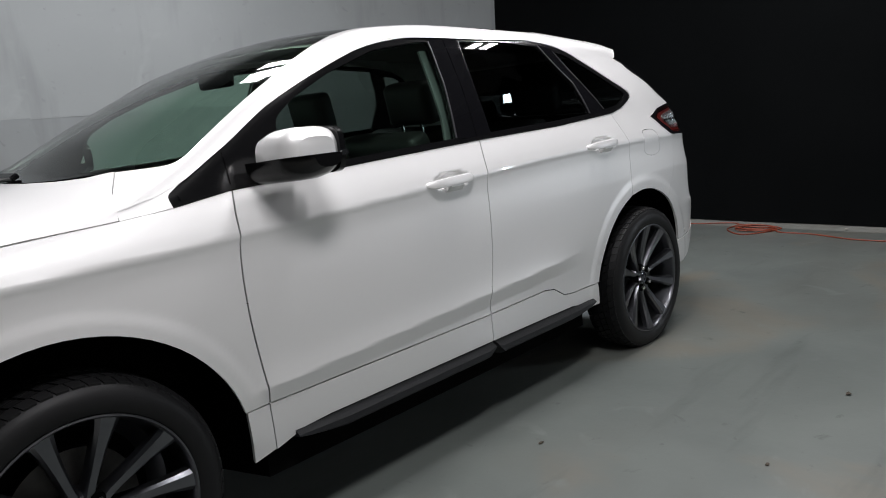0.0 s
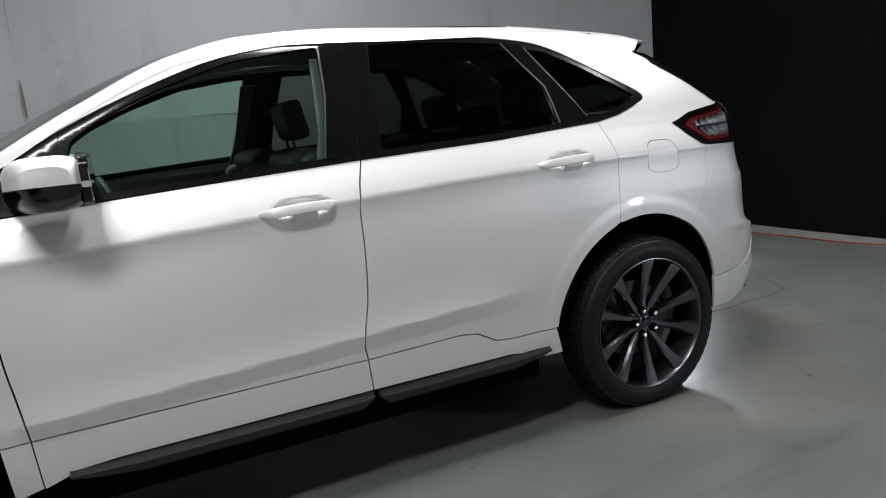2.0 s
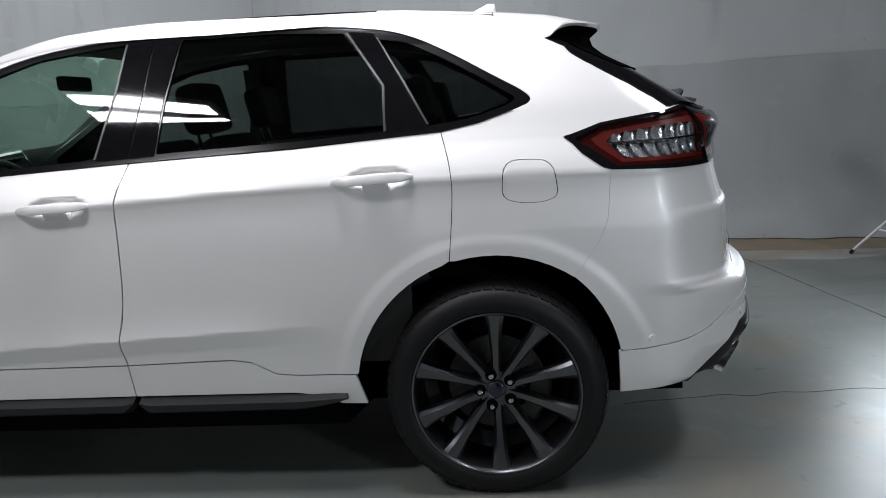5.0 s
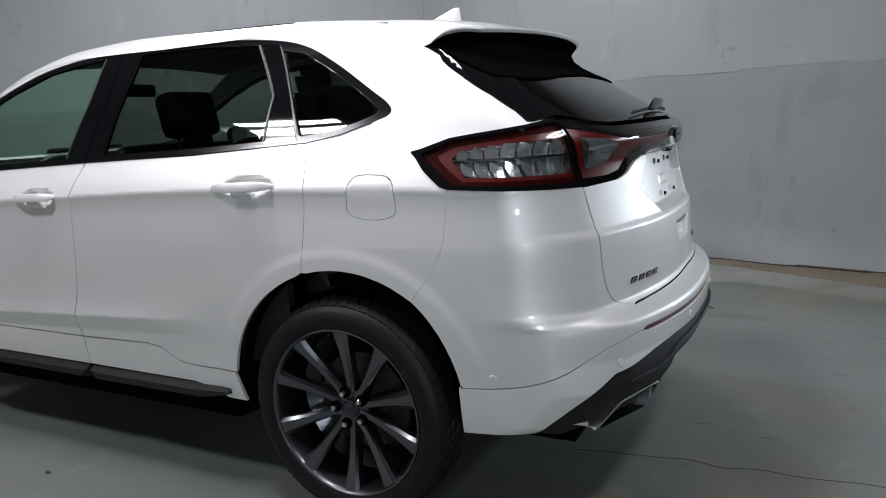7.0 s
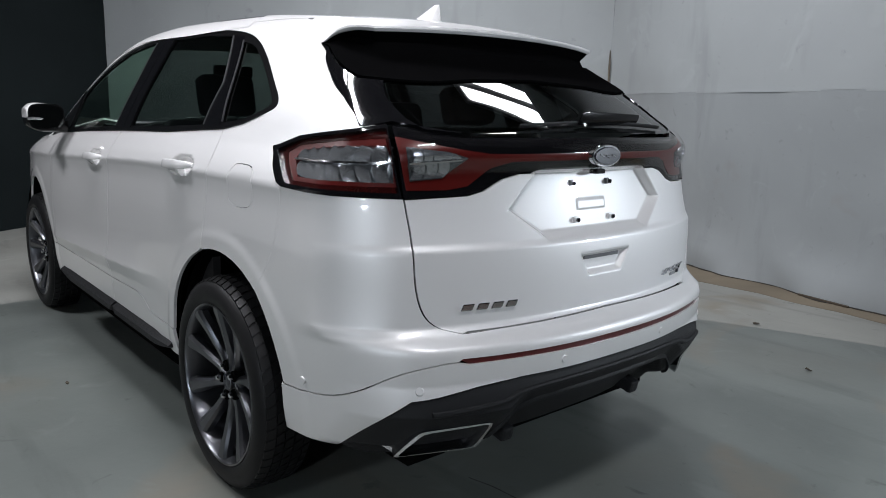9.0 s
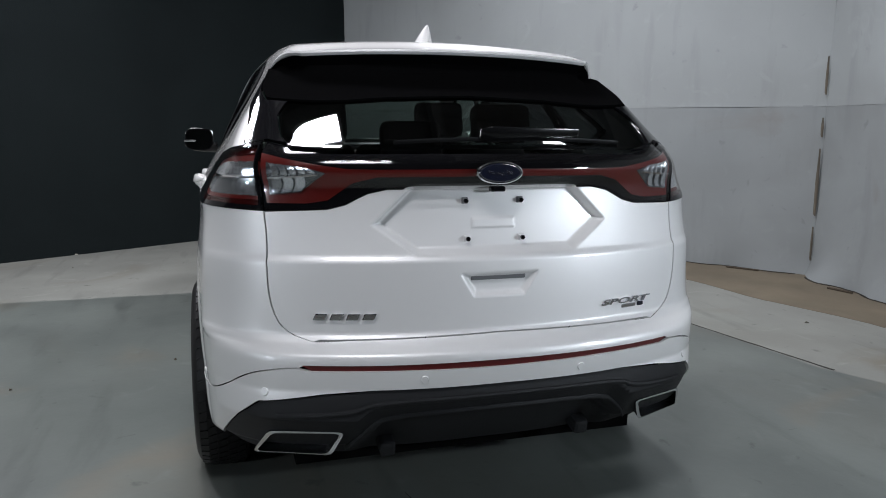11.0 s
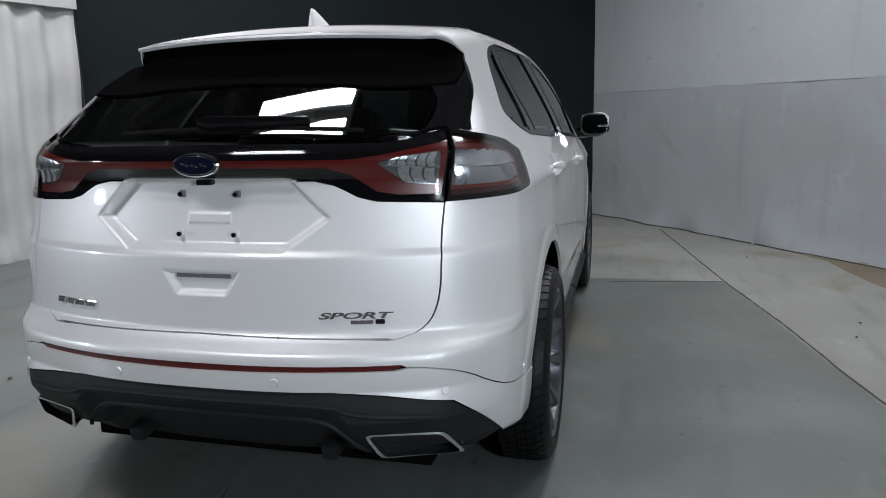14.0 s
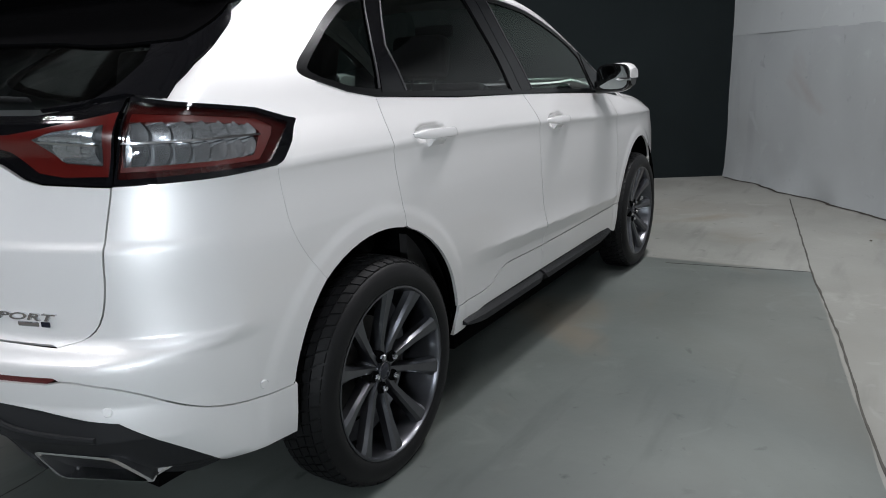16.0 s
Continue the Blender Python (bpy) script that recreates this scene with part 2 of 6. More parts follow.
def holed(outer, *holes):
    """An outline with holes, as a list of plain outlines, cut apart through each hole; a hole may be given with its cutting place."""
    pieces = [[list(p[:2]) for p in outer]]
    for hole in holes:
        hole, s0 = hole if isinstance(hole, tuple) else (hole, None)
        hole = [list(p[:2]) for p in hole]
        if s0 is None:
            s0 = sum(p[0] for p in hole) / len(hole)
        mid = sum(p[1] for p in hole) / len(hole)
        out = []
        for poly in pieces:
            if not any(abs(a[0] - s0) < 1e-9 or (a[0] - s0) * (c[0] - s0) < 0 for a, c in zip(poly, poly[1:] + poly[:1])):
                out.append(poly)
                continue
            for half, bite in zip(halves(poly, s0), halves(hole, s0)):
                arc = [p for p in bite if abs(p[0] - s0) > 1e-9]
                k = next(i for i in range(len(bite)) if abs(bite[i - 1][0] - s0) < 1e-9 and abs(bite[i][0] - s0) > 1e-9)
                bite = bite[k - 1:] + bite[:k - 1]
                made = []
                for a, c in zip(half, half[1:] + half[:1]):
                    made.append(a)
                    if abs(a[0] - s0) < 1e-9 and abs(c[0] - s0) < 1e-9 and min(a[1], c[1]) < mid < max(a[1], c[1]):
                        path = bite if (bite[0][1] > bite[-1][1]) == (a[1] > c[1]) else bite[::-1]
                        made += path
                out.append(made)
        pieces = out
    return pieces


def area_of(pts):
    return sum(pts[k - 1][0] * pts[k][1] - pts[k][0] * pts[k - 1][1] for k in range(len(pts)))


def dense(poly, gap):
    out = []
    for a, b in zip(poly, np.roll(poly, -1, 0)):
        n = max(1, int(np.ceil(np.linalg.norm(b - a) / gap)))
        out += [a + (b - a) * i / n for i in range(n)]
    return np.array(out)


def clip(poly, axis, value, keep_more):
    out = []
    for i in range(len(poly)):
        a, b = poly[i - 1], poly[i]
        ia, ib = ((a[axis] >= value) == keep_more) or a[axis] == value, ((b[axis] >= value) == keep_more) or b[axis] == value
        if ia != ib:
            t = (value - a[axis]) / (b[axis] - a[axis])
            c = [a[0] + t * (b[0] - a[0]), a[1] + t * (b[1] - a[1])]
            c[axis] = value
            out.append(c)
        if ib:
            out.append(b)
    return out


def loops(f):
    """Splits a face that touches itself into plain faces."""
    out, stack = [], []
    for v in f:
        if v in stack:
            k = stack.index(v)
            if len(stack) - k > 2:
                out.append(stack[k:])
            stack = stack[:k]
        stack.append(v)
    if len(stack) > 2:
        out.append(stack)
    return out


def no_whiskers(f, verts):
    """Drops points at which a face runs out along a line and straight back."""
    k = 0
    while k < len(f) and len(f) > 2:
        a, b, c = (verts[f[j % len(f)]] for j in (k - 1, k, k + 1))
        u, v = (b[0] - a[0], b[1] - a[1]), (c[0] - b[0], c[1] - b[1])
        if abs(u[0] * v[1] - u[1] * v[0]) < 1e-9 and u[0] * v[0] + u[1] * v[1] < 0:
            f = f[:k] + f[k + 1:]
            k = 0
        else:
            k += 1
    return f


def flat_mesh(polys, cell):
    """Fills outlines with a grid of cells, cut along the outlines."""
    verts, index, faces = [], {}, []
    for poly in polys:
        fill(poly, cell, verts, index, faces)
    return np.array(verts), faces


def fill(poly, cell, verts, index, faces):
    poly = dense(np.array(poly), cell * 0.8)
    lo = np.floor(poly.min(0) / cell).astype(int)
    hi = np.floor(poly.max(0) / cell).astype(int) + 1
    nx, nz = hi - lo
    touched = np.zeros((nx, nz), bool)
    for k in np.linspace(0, 1, 5):
        c = np.floor((poly * (1 - k) + np.roll(poly, -1, 0) * k) / cell).astype(int) - lo
        touched[np.clip(c[:, 0], 0, nx - 1), np.clip(c[:, 1], 0, nz - 1)] = True
    wide = np.pad(touched, 1)
    touched = np.any([wide[1 + i:nx + 1 + i, 1 + j:nz + 1 + j] for i in (-1, 0, 1) for j in (-1, 0, 1)], axis=0)

    def vert(p):
        key = (round(p[0] * 1e6), round(p[1] * 1e6))
        if key not in index:
            index[key] = len(verts)
            verts.append((p[0], p[1]))
        return index[key]

    a, b = poly, np.roll(poly, -1, 0)
    columns = {}
    for i in range(nx):
        x0, x1 = (lo[0] + i) * cell, (lo[0] + i + 1) * cell
        strip = clip(clip([list(p) for p in poly], 0, x0, True), 0, x1, False) if touched[i].any() else None
        xm = (x0 + x1) / 2
        cross = (a[:, 0] > xm) != (b[:, 0] > xm)
        zs = np.sort((a[:, 1] + (xm - a[:, 0]) / np.where(b[:, 0] == a[:, 0], 1, b[:, 0] - a[:, 0]) * (b[:, 1] - a[:, 1]))[cross])
        for j in range(nz):
            z0, z1 = (lo[1] + j) * cell, (lo[1] + j + 1) * cell
            if touched[i, j]:
                piece = clip(clip(strip, 1, z0, True), 1, z1, False)
            elif np.searchsorted(zs, (z0 + z1) / 2) % 2:
                piece = [(x0, z0), (x1, z0), (x1, z1), (x0, z1)]
            else:
                continue
            for f in loops([vert(p) for p in piece]):
                f = no_whiskers(f, verts)
                if len(f) < 3:
                    continue
                turn = sum(verts[f[k - 1]][0] * verts[f[k]][1] - verts[f[k]][0] * verts[f[k - 1]][1] for k in range(len(f)))
                if abs(turn) > 4e-7:
                    faces.append(f if turn > 0 else f[::-1])


def fold(verts, faces, normals, depth, keep=None):
    """Turns the open border of a sheet inwards, so that the panel has an edge with depth."""
    count = {}
    for f in faces:
        for k in range(len(f)):
            e = (f[k - 1], f[k])
            count[e] = count.get(e, 0) + 1
    border = [e for e in count if (e[1], e[0]) not in count]
    if keep:
        border = keep(border)
    v, n, f2 = list(verts), list(normals), list(faces)
    for a, b in border:
        t = verts[b] - verts[a]
        m = np.cross(t, normals[a])
        m = m / max(np.linalg.norm(m), 1e-9)
        k = len(v)
        v += [verts[a], verts[b], verts[b] - normals[b] * depth, verts[a] - normals[a] * depth]
        n += [m] * 4
        f2.append([k + 1, k, k + 3, k + 2])
    return np.array(v), f2, np.array(n)


def solid_mesh(name, verts, faces, normals=None, mat=None):
    me = bpy.data.meshes.new(name)
    me.from_pydata([tuple(v) for v in verts], [], faces)
    if mat:
        me.materials.append(mat)
    if normals is not None:
        me.polygons.foreach_set("use_smooth", [True] * len(me.polygons))
        me.normals_split_custom_set_from_vertices([tuple(n) for n in normals])
    me.update()
    return me


def hang(name, me, parent, label=""):
    ob = new(name, me)
    ob.parent = parent
    return tagged(ob, label)


def part(name, bm, mat, parent, label="", smooth=False):
    me = bpy.data.meshes.new(name)
    bmesh.ops.recalc_face_normals(bm, faces=bm.faces)
    bm.to_mesh(me)
    bm.free()
    me.materials.append(mat)
    if smooth:
        me.polygons.foreach_set("use_smooth", [True] * len(me.polygons))
        me.set_sharp_from_angle(angle=radians(35))
    return hang(name, me, parent, label)


def panel(name, outline, mat, parent, label="", out=0.0, depth=0.012, cell=0.025, both=True, top=False, r=0.0, join=False):
    """A piece of the car's skin: its outline in (s, z), or in (x, y) from above, laid onto the form. both: a mirrored twin; join: both halves in one."""
    polys = outline if isinstance(outline[0], list) and isinstance(outline[0][0], (list, tuple)) else [rounded(outline, r)]
    uv, faces = flat_mesh(polys, cell)
    p, n = onto(*(from_top if top else from_side)(uv[:, 0], uv[:, 1]))
    if not top:
        faces = [f[::-1] for f in faces]
    # face winding: along the normal
    if sum(np.dot(np.cross(p[f[1]] - p[f[0]], p[f[2]] - p[f[1]]), n[f[0]]) for f in faces) < 0:
        faces = [f[::-1] for f in faces]
    p = p + n * out
    flip = np.array([1, -1, 1])
    if join:
        k = len(p)
        index = list(range(k)) + [i if abs(p[i][1]) < 2e-4 else k + i for i in range(k)]
        p2 = np.concatenate([p, p * flip])
        n2 = np.concatenate([n, n * flip])
        faces = faces + [[index[k + i] for i in f][::-1] for f in faces]
        p, n, both = p2, n2, False
    half = len(uv)

    def on_outline(edges):
        """Only the edges that lie on the outline itself."""
        mid = np.array([(uv[a % half] + uv[b % half]) / 2 for a, b in edges])
        near = np.full(len(mid), 9.0)
        for poly in polys:
            q = np.array([r[:2] for r in poly], float)
            d = np.roll(q, -1, 0) - q
            w = mid[:, None] - q[None]
            t = np.clip((w * d).sum(2) / np.maximum((d * d).sum(1), 1e-14), 0, 1)
            near = np.minimum(near, np.linalg.norm(w - t[..., None] * d, axis=2).min(1))
        return [e for e, g in zip(edges, near) if g < 2e-5]

    v, f, m = fold(p, faces, n, depth, on_outline) if depth else (p, faces, n)
    made = [hang(name, solid_mesh(name, v, f, m, mat), parent, label)]
    if both:
        made.append(hang(name, solid_mesh(name, v * flip, [g[::-1] for g in f], m * flip, mat), parent, label))
    return made

# ---- the room ----
def stained(name, light, dark, scale, rough, bump=0.0, bump_scale=60, fine=40, stain=None, stain_scale=0.7, stain_cut=0.62, wear=0.0, streak=(0.5, 3.0, 1.0)):
    """A broad surface: two tones mottled at two sizes, and stains with edges of their own."""
    m = bpy.data.materials.new(name)
    m.use_nodes = True
    nt = m.node_tree
    b = nt.nodes["Principled BSDF"]
    tc = nt.nodes.new("ShaderNodeTexCoord")

    def cloud(s, detail=6, distort=0.0):
        n = nt.nodes.new("ShaderNodeTexNoise")
        n.inputs["Scale"].default_value, n.inputs["Detail"].default_value, n.inputs["Distortion"].default_value = s, detail, distort
        nt.links.new(tc.outputs["Object"], n.inputs["Vector"])
        return n.outputs["Fac"]

    def ramp(fac, a, z):
        r = nt.nodes.new("ShaderNodeMapRange")
        r.inputs["From Min"].default_value, r.inputs["From Max"].default_value = a, z
        nt.links.new(fac, r.inputs["Value"])
        return r.outputs["Result"]

    def mix(fac, a, z):
        x = nt.nodes.new("ShaderNodeMix")
        x.data_type = "RGBA"
        nt.links.new(fac, x.inputs["Factor"])
        for key, v in (("A", a), ("B", z)):
            if isinstance(v, tuple):
                x.inputs[key].default_value = (*v, 1)
            else:
                nt.links.new(v, x.inputs[key])
        return x.outputs["Result"]

    tone = mix(ramp(cloud(scale, 7, 0.4), 0.3, 0.7), dark, light)
    tone = mix(ramp(cloud(fine, 3), 0.70, 0.84), tone, tuple(0.82 * c for c in dark))
    if stain:
        tone = mix(ramp(cloud(stain_scale, 8, 0.8), stain_cut, stain_cut + 0.12), tone, stain)
    if wear:
        # broad dull patches, dark scuffs drawn out one way, and small spots
        tone = mix(ramp(cloud(0.45, 4, 1.2), 0.50, 0.74), tone, tuple(wear * c + (1 - wear) * d for c, d in zip(dark, (0.15, 0.13, 0.10))))
        st = nt.nodes.new("ShaderNodeMapping")
        st.inputs["Scale"].default_value = streak
        st.inputs["Rotation"].default_value = (0, 0, 0.6)
        nt.links.new(tc.outputs["Object"], st.inputs["Vector"])
        n = nt.nodes.new("ShaderNodeTexNoise")
        n.inputs["Scale"].default_value, n.inputs["Detail"].default_value = 2.0, 9
        nt.links.new(st.outputs["Vector"], n.inputs["Vector"])
        tone = mix(ramp(n.outputs["Fac"], 0.58, 0.86), tone, tuple((0.62 if wear < 0.8 else 0.80) * c for c in dark))
        tone = mix(ramp(cloud(9, 9, 0.5), 0.66, 0.76), tone, tuple((0.60 if wear < 0.8 else 0.84) * c for c in dark))
        tone = mix(ramp(cloud(3.1, 9, 1.5), 0.62, 0.80), tone, tuple((1.10 if wear < 0.8 else 1.03) * c for c in light))
    nt.links.new(tone, b.inputs["Base Color"])
    r = nt.nodes.new("ShaderNodeMapRange")
    r.inputs["To Min"].default_value, r.inputs["To Max"].default_value = rough - 0.07, rough + 0.09
    nt.links.new(cloud(scale * 2.3, 5), r.inputs["Value"])
    nt.links.new(r.outputs["Result"], b.inputs["Roughness"])
    if bump:
        bp = nt.nodes.new("ShaderNodeBump")
        bp.inputs["Strength"].default_value, bp.inputs["Distance"].default_value = bump, 0.01
        nt.links.new(cloud(bump_scale, 5), bp.inputs["Height"])
        nt.links.new(bp.outputs["Normal"], b.inputs["Normal"])
    return m


PAINTED = stained("grey_green_floor_paint", (0.158, 0.174, 0.162), (0.112, 0.125, 0.118), 1.3, 0.36, 0.06, 25, 45, (0.175, 0.160, 0.130), 0.9, 0.55, wear=0.72)
CONCRETE = stained("bare_pale_concrete", (0.27, 0.274, 0.252), (0.212, 0.216, 0.198), 1.4, 0.62, 0.12, 40, 60, (0.20, 0.185, 0.15), 0.9, 0.58, wear=0.78)
BROWN = stained("brown_dirty_concrete", (0.20, 0.165, 0.115), (0.145, 0.12, 0.085), 2.2, 0.8, 0.15, 40, 50)
WALLGREY = stained("grey_painted_sheet", (0.305, 0.326, 0.332), (0.266, 0.285, 0.291), 0.9, 0.72, 0.10, 5, 30, (0.255, 0.252, 0.243), 1.1, 0.60, wear=0.86, streak=(2.5, 2.5, 0.35))
WALLUPPER = stained("pale_grey_painted_sheet", (0.368, 0.392, 0.397), (0.330, 0.352, 0.357), 0.8, 0.72, 0.10, 5, 30, wear=0.93, streak=(2.5, 2.5, 0.35))
BLACKCLOTH = stained("black_cloth", (0.0115, 0.0160, 0.0170), (0.0085, 0.0119, 0.0128), 0.9, 0.85, 0.12, 90, 300)
BLACKCLOTH.node_tree.nodes["Principled BSDF"].inputs["Specular IOR Level"].default_value = 0.12
VELVET = stained("black_velvet", (0.0030, 0.0036, 0.0040), (0.0020, 0.0025, 0.0028), 0.9, 0.95, 0.25, 400, 300)
VELVET.node_tree.nodes["Principled BSDF"].inputs["Specular IOR Level"].default_value = 0.1
WHITECLOTH = stained("off_white_cloth", (0.49, 0.49, 0.475), (0.40, 0.40, 0.39), 1.2, 0.9, 0.2, 200, 40)
CEILING = stained("dark_ceiling_sheet", (0.15, 0.145, 0.14), (0.10, 0.097, 0.094), 1.2, 0.7)
DARKWALL = stained("dark_grey_sheet", (0.05, 0.052, 0.054), (0.035, 0.037, 0.039), 1.0, 0.8)
GIRDER = stained("grey_steel_girder", (0.20, 0.20, 0.20), (0.15, 0.15, 0.15), 3.0, 0.6)
GROOVE = material("dark_joint", (0.06, 0.058, 0.05), 0.9, noise_scale=20, noise_amount=0.3)
# dark colour standing in for the shadow under the wall sheets' hems
HEM_SHADE = stained("dark_hem_shade", (0.05, 0.042, 0.033), (0.022, 0.019, 0.016), 9.0, 0.9, 0.4, 120)
GRIME = stained("brown_grime", (0.17, 0.145, 0.11), (0.09, 0.08, 0.065), 6.0, 0.85)


def prism(ring, z0, z1):
    bm = bmesh.new()
    lo = [bm.verts.new((x, y, z0)) for x, y in ring]
    hi = [bm.verts.new((x, y, z1)) for x, y in ring]
    k = len(ring)
    bm.faces.new(lo[::-1])
    bm.faces.new(hi)
    for i in range(k):
        bm.faces.new((lo[i], lo[(i + 1) % k], hi[(i + 1) % k], hi[i]))
    return bm


def piece(name, bm, mat, label="", category="", kind="", group="", smooth=False):
    me = bpy.data.meshes.new(name)
    bmesh.ops.recalc_face_normals(bm, faces=bm.faces)
    bm.to_mesh(me)
    bm.free()
    me.materials.append(mat)
    if smooth:
        me.polygons.foreach_set("use_smooth", [True] * len(me.polygons))
        me.set_sharp_from_angle(angle=radians(40))
    return tagged(new(name, me), label, category, group, kind)


FEET = {}  # the line of each sheet's foot on the floor


def sheet(name, a, b, z0, z1, mat, label, folds=0.0, pitch=0.3, sag=0.0, wave=0.004, seed=0, cell=0.06, thick=0.06, category="wall", kind="structure"):
    """Hung cloth or sheet from a to b: folds across its width, slack at the foot; its face is to the left of the way from a to b."""
    a, b = Vector(a), Vector(b)
    length = (b - a).length
    d = (b - a) / length
    n = Vector((-d.y, d.x))
    nu, nv = max(2, int(length / cell)), max(2, int((z1 - z0) / (cell * 1.6)))
    bm = bmesh.new()
    front, back = [], []
    FEET[name] = []
    for i in range(nu + 1):
        u = length * i / nu
        col, bcol = [], []
        for j in range(nv + 1):
            z = z0 + (z1 - z0) * j / nv
            low = max(0.0, 1 - (z - z0) / 0.5) ** 2
            o = wave * (noise.noise((u * 1.3, z * 0.9, seed)) * 2 + noise.noise((u * 4, z * 2.5, seed + 9)))
            o += folds * (0.6 + 0.4 * noise.noise((u * 0.6, z * 0.3, seed + 3))) * math.sin(2 * math.pi * (u / pitch + 0.35 * noise.noise((u * 0.9, z * 0.5, seed + 5))))
            o += sag * low * (0.5 + noise.noise((u * 2.1, z * 3, seed + 7)))
            p = a + d * u + n * o
            if j == 0:
                FEET[name].append((p.x + n.x * 0.012, p.y + n.y * 0.012))
            col.append(bm.verts.new((p.x, p.y, z)))
            q = a + d * u - n * (thick + folds)
            bcol.append(bm.verts.new((q.x, q.y, z)))
        front.append(col)
        back.append(bcol)
    for i in range(nu):
        for j in range(nv):
            bm.faces.new((front[i][j], front[i + 1][j], front[i + 1][j + 1], front[i][j + 1]))
        bm.faces.new((back[i][0], back[i][-1], back[i + 1][-1], back[i + 1][0]))
        bm.faces.new((front[i][0], back[i][0], back[i + 1][0], front[i + 1][0]))
        bm.faces.new((front[i][-1], front[i + 1][-1], back[i + 1][-1], back[i][-1]))
    for k in (0, nu):
        bm.faces.new(front[k] + back[k][::-1])
    return piece(name, bm, mat, label, category, kind, smooth=True)


HALL = 4.4
CORNER_A, CORNER_B, CORNER_D = (-5.10, -2.95), (0.97, -4.30), (5.42, -0.72)
SEAM_Z = 1.53
sheet("wall_south", CORNER_A, CORNER_B, 0, SEAM_Z, WALLGREY, "grey sheet wall with a wrinkled sagging foot", sag=0.13, wave=0.007, seed=1)
sheet("wall_south_upper", CORNER_A, CORNER_B, SEAM_Z + 0.002, HALL, WALLUPPER, "paler grey upper wall sheet above a lapped seam", wave=0.007, seed=1)
sheet("wall_east", CORNER_B, CORNER_D, 0, SEAM_Z, WALLGREY, "grey sheet wall with dirty wrinkled foot", sag=0.07, wave=0.007, seed=3)
sheet("wall_east_upper", CORNER_B, CORNER_D, SEAM_Z + 0.002, HALL, WALLUPPER, "paler grey upper wall sheet above a lapped seam", wave=0.007, seed=3)
sheet("wall_north_east", CORNER_D, (2.45, 4.36), 0, HALL, BLACKCLOTH, "black cloth backdrop hanging to the floor", folds=0.006, pitch=1.3, wave=0.006, seed=5)
sheet("wall_west", (-5.1, 8.0), CORNER_A, 0.012, HALL, VELVET, "black velvet backdrop hanging to the floor", folds=0.006, pitch=1.5, wave=0.006, seed=6, cell=0.1)
sheet("wall_link", (2.45, 4.36), (2.45, 8.0), 0, HALL, DARKWALL, "plain dark grey wall closing the hall", cell=0.3)
sheet("wall_north", (2.45, 8.0), (-5.1, 8.0), 0, HALL, DARKWALL, "plain dark grey wall closing the hall", cell=0.3)
# lapped seams and the split corner
for name, a, b in (("trim", CORNER_A, CORNER_B), ("trim", CORNER_B, CORNER_D)):
    d = (Vector(b) - Vector(a)).normalized()
    n = Vector((-d.y, d.x)) * 0.003
    piece(name, prism([(a[0] + n.x, a[1] + n.y), (b[0] + n.x, b[1] + n.y), (b[0] - n.x * 0.5, b[1] - n.y * 0.5), (a[0] - n.x * 0.5, a[1] - n.y * 0.5)], SEAM_Z - 0.010, SEAM_Z + 0.010), WALLUPPER, "thin pale seam strip along the wall", "seam", "structure")
bm = bmesh.new()
for z0, z1, w in ((0.14, 0.45, 0.008), (0.55, 1.15, 0.016), (1.25, 1.42, 0.012), (1.62, 1.95, 0.01)):
    ring = [bm.verts.new((CORNER_B[0] - 0.015 + k * w, CORNER_B[1] + 0.028, z)) for k, z in ((-0.4, z0), (0.6, z0 + 0.02), (1, (z0 + z1) / 2), (0.3, z1), (-0.6, (z0 + z1) / 2))]
    bm.faces.new(ring)
r = bmesh.ops.extrude_face_region(bm, geom=bm.faces[:])
bmesh.ops.translate(bm, verts=[v for v in r["geom"] if isinstance(v, bmesh.types.BMVert)], vec=(0.004, 0.012, 0))
piece("trim", bm, GRIME, "torn dirty slit in the sheet's corner", "tear", "structure")

# floor: bare slab, painted field, dirty strip along the walls
piece("floor", prism([(-5.5, -4.8), (6.0, -4.8), (6.0, 8.3), (-5.5, 8.3)], -0.15, 0), CONCRETE, "pale bare concrete slab", "floor", "structure")


def frayed(pts, gap=0.08, amp=0.012, seed=0):
    out = []
    for a, b in zip(pts, pts[1:] + pts[:1]):
        a, b = Vector(a), Vector(b)
        k = max(1, int((b - a).length / gap))
        for i in range(k):
            p = a + (b - a) * i / k
            out.append((p.x + amp * noise.noise((p.x * 3, p.y * 3, seed)), p.y + amp * noise.noise((p.x * 3, p.y * 3, seed + 4))))
    return out


piece("floor_paint", prism(frayed([(1.62, -1.90), (1.54, 3.3), (1.54, 7.8), (-4.82, 7.8), (-4.84, -2.45), (-3.9, -2.30), (-2.9, -2.52), (-2.3, -2.80), (-1.8, -2.62), (-1.2, -2.36)]), 0.0, 0.003), PAINTED, "worn grey-green painted concrete field", "floor", "structure")
piece("floor_strip", prism(frayed([(3.3, -2.44), (2.55, -2.83), (1.18, -3.04), (0.26, -3.20), (-0.5, -3.42), (-1.2, -3.46), (-2.1, -3.36), (-3.4, -2.75), (-4.9, -2.55), (-5.05, -2.95), (0.97, -4.28)], amp=0.03), 0.0, 0.003), BROWN, "brown dirty bare strip along the wall foot", "floor", "structure")


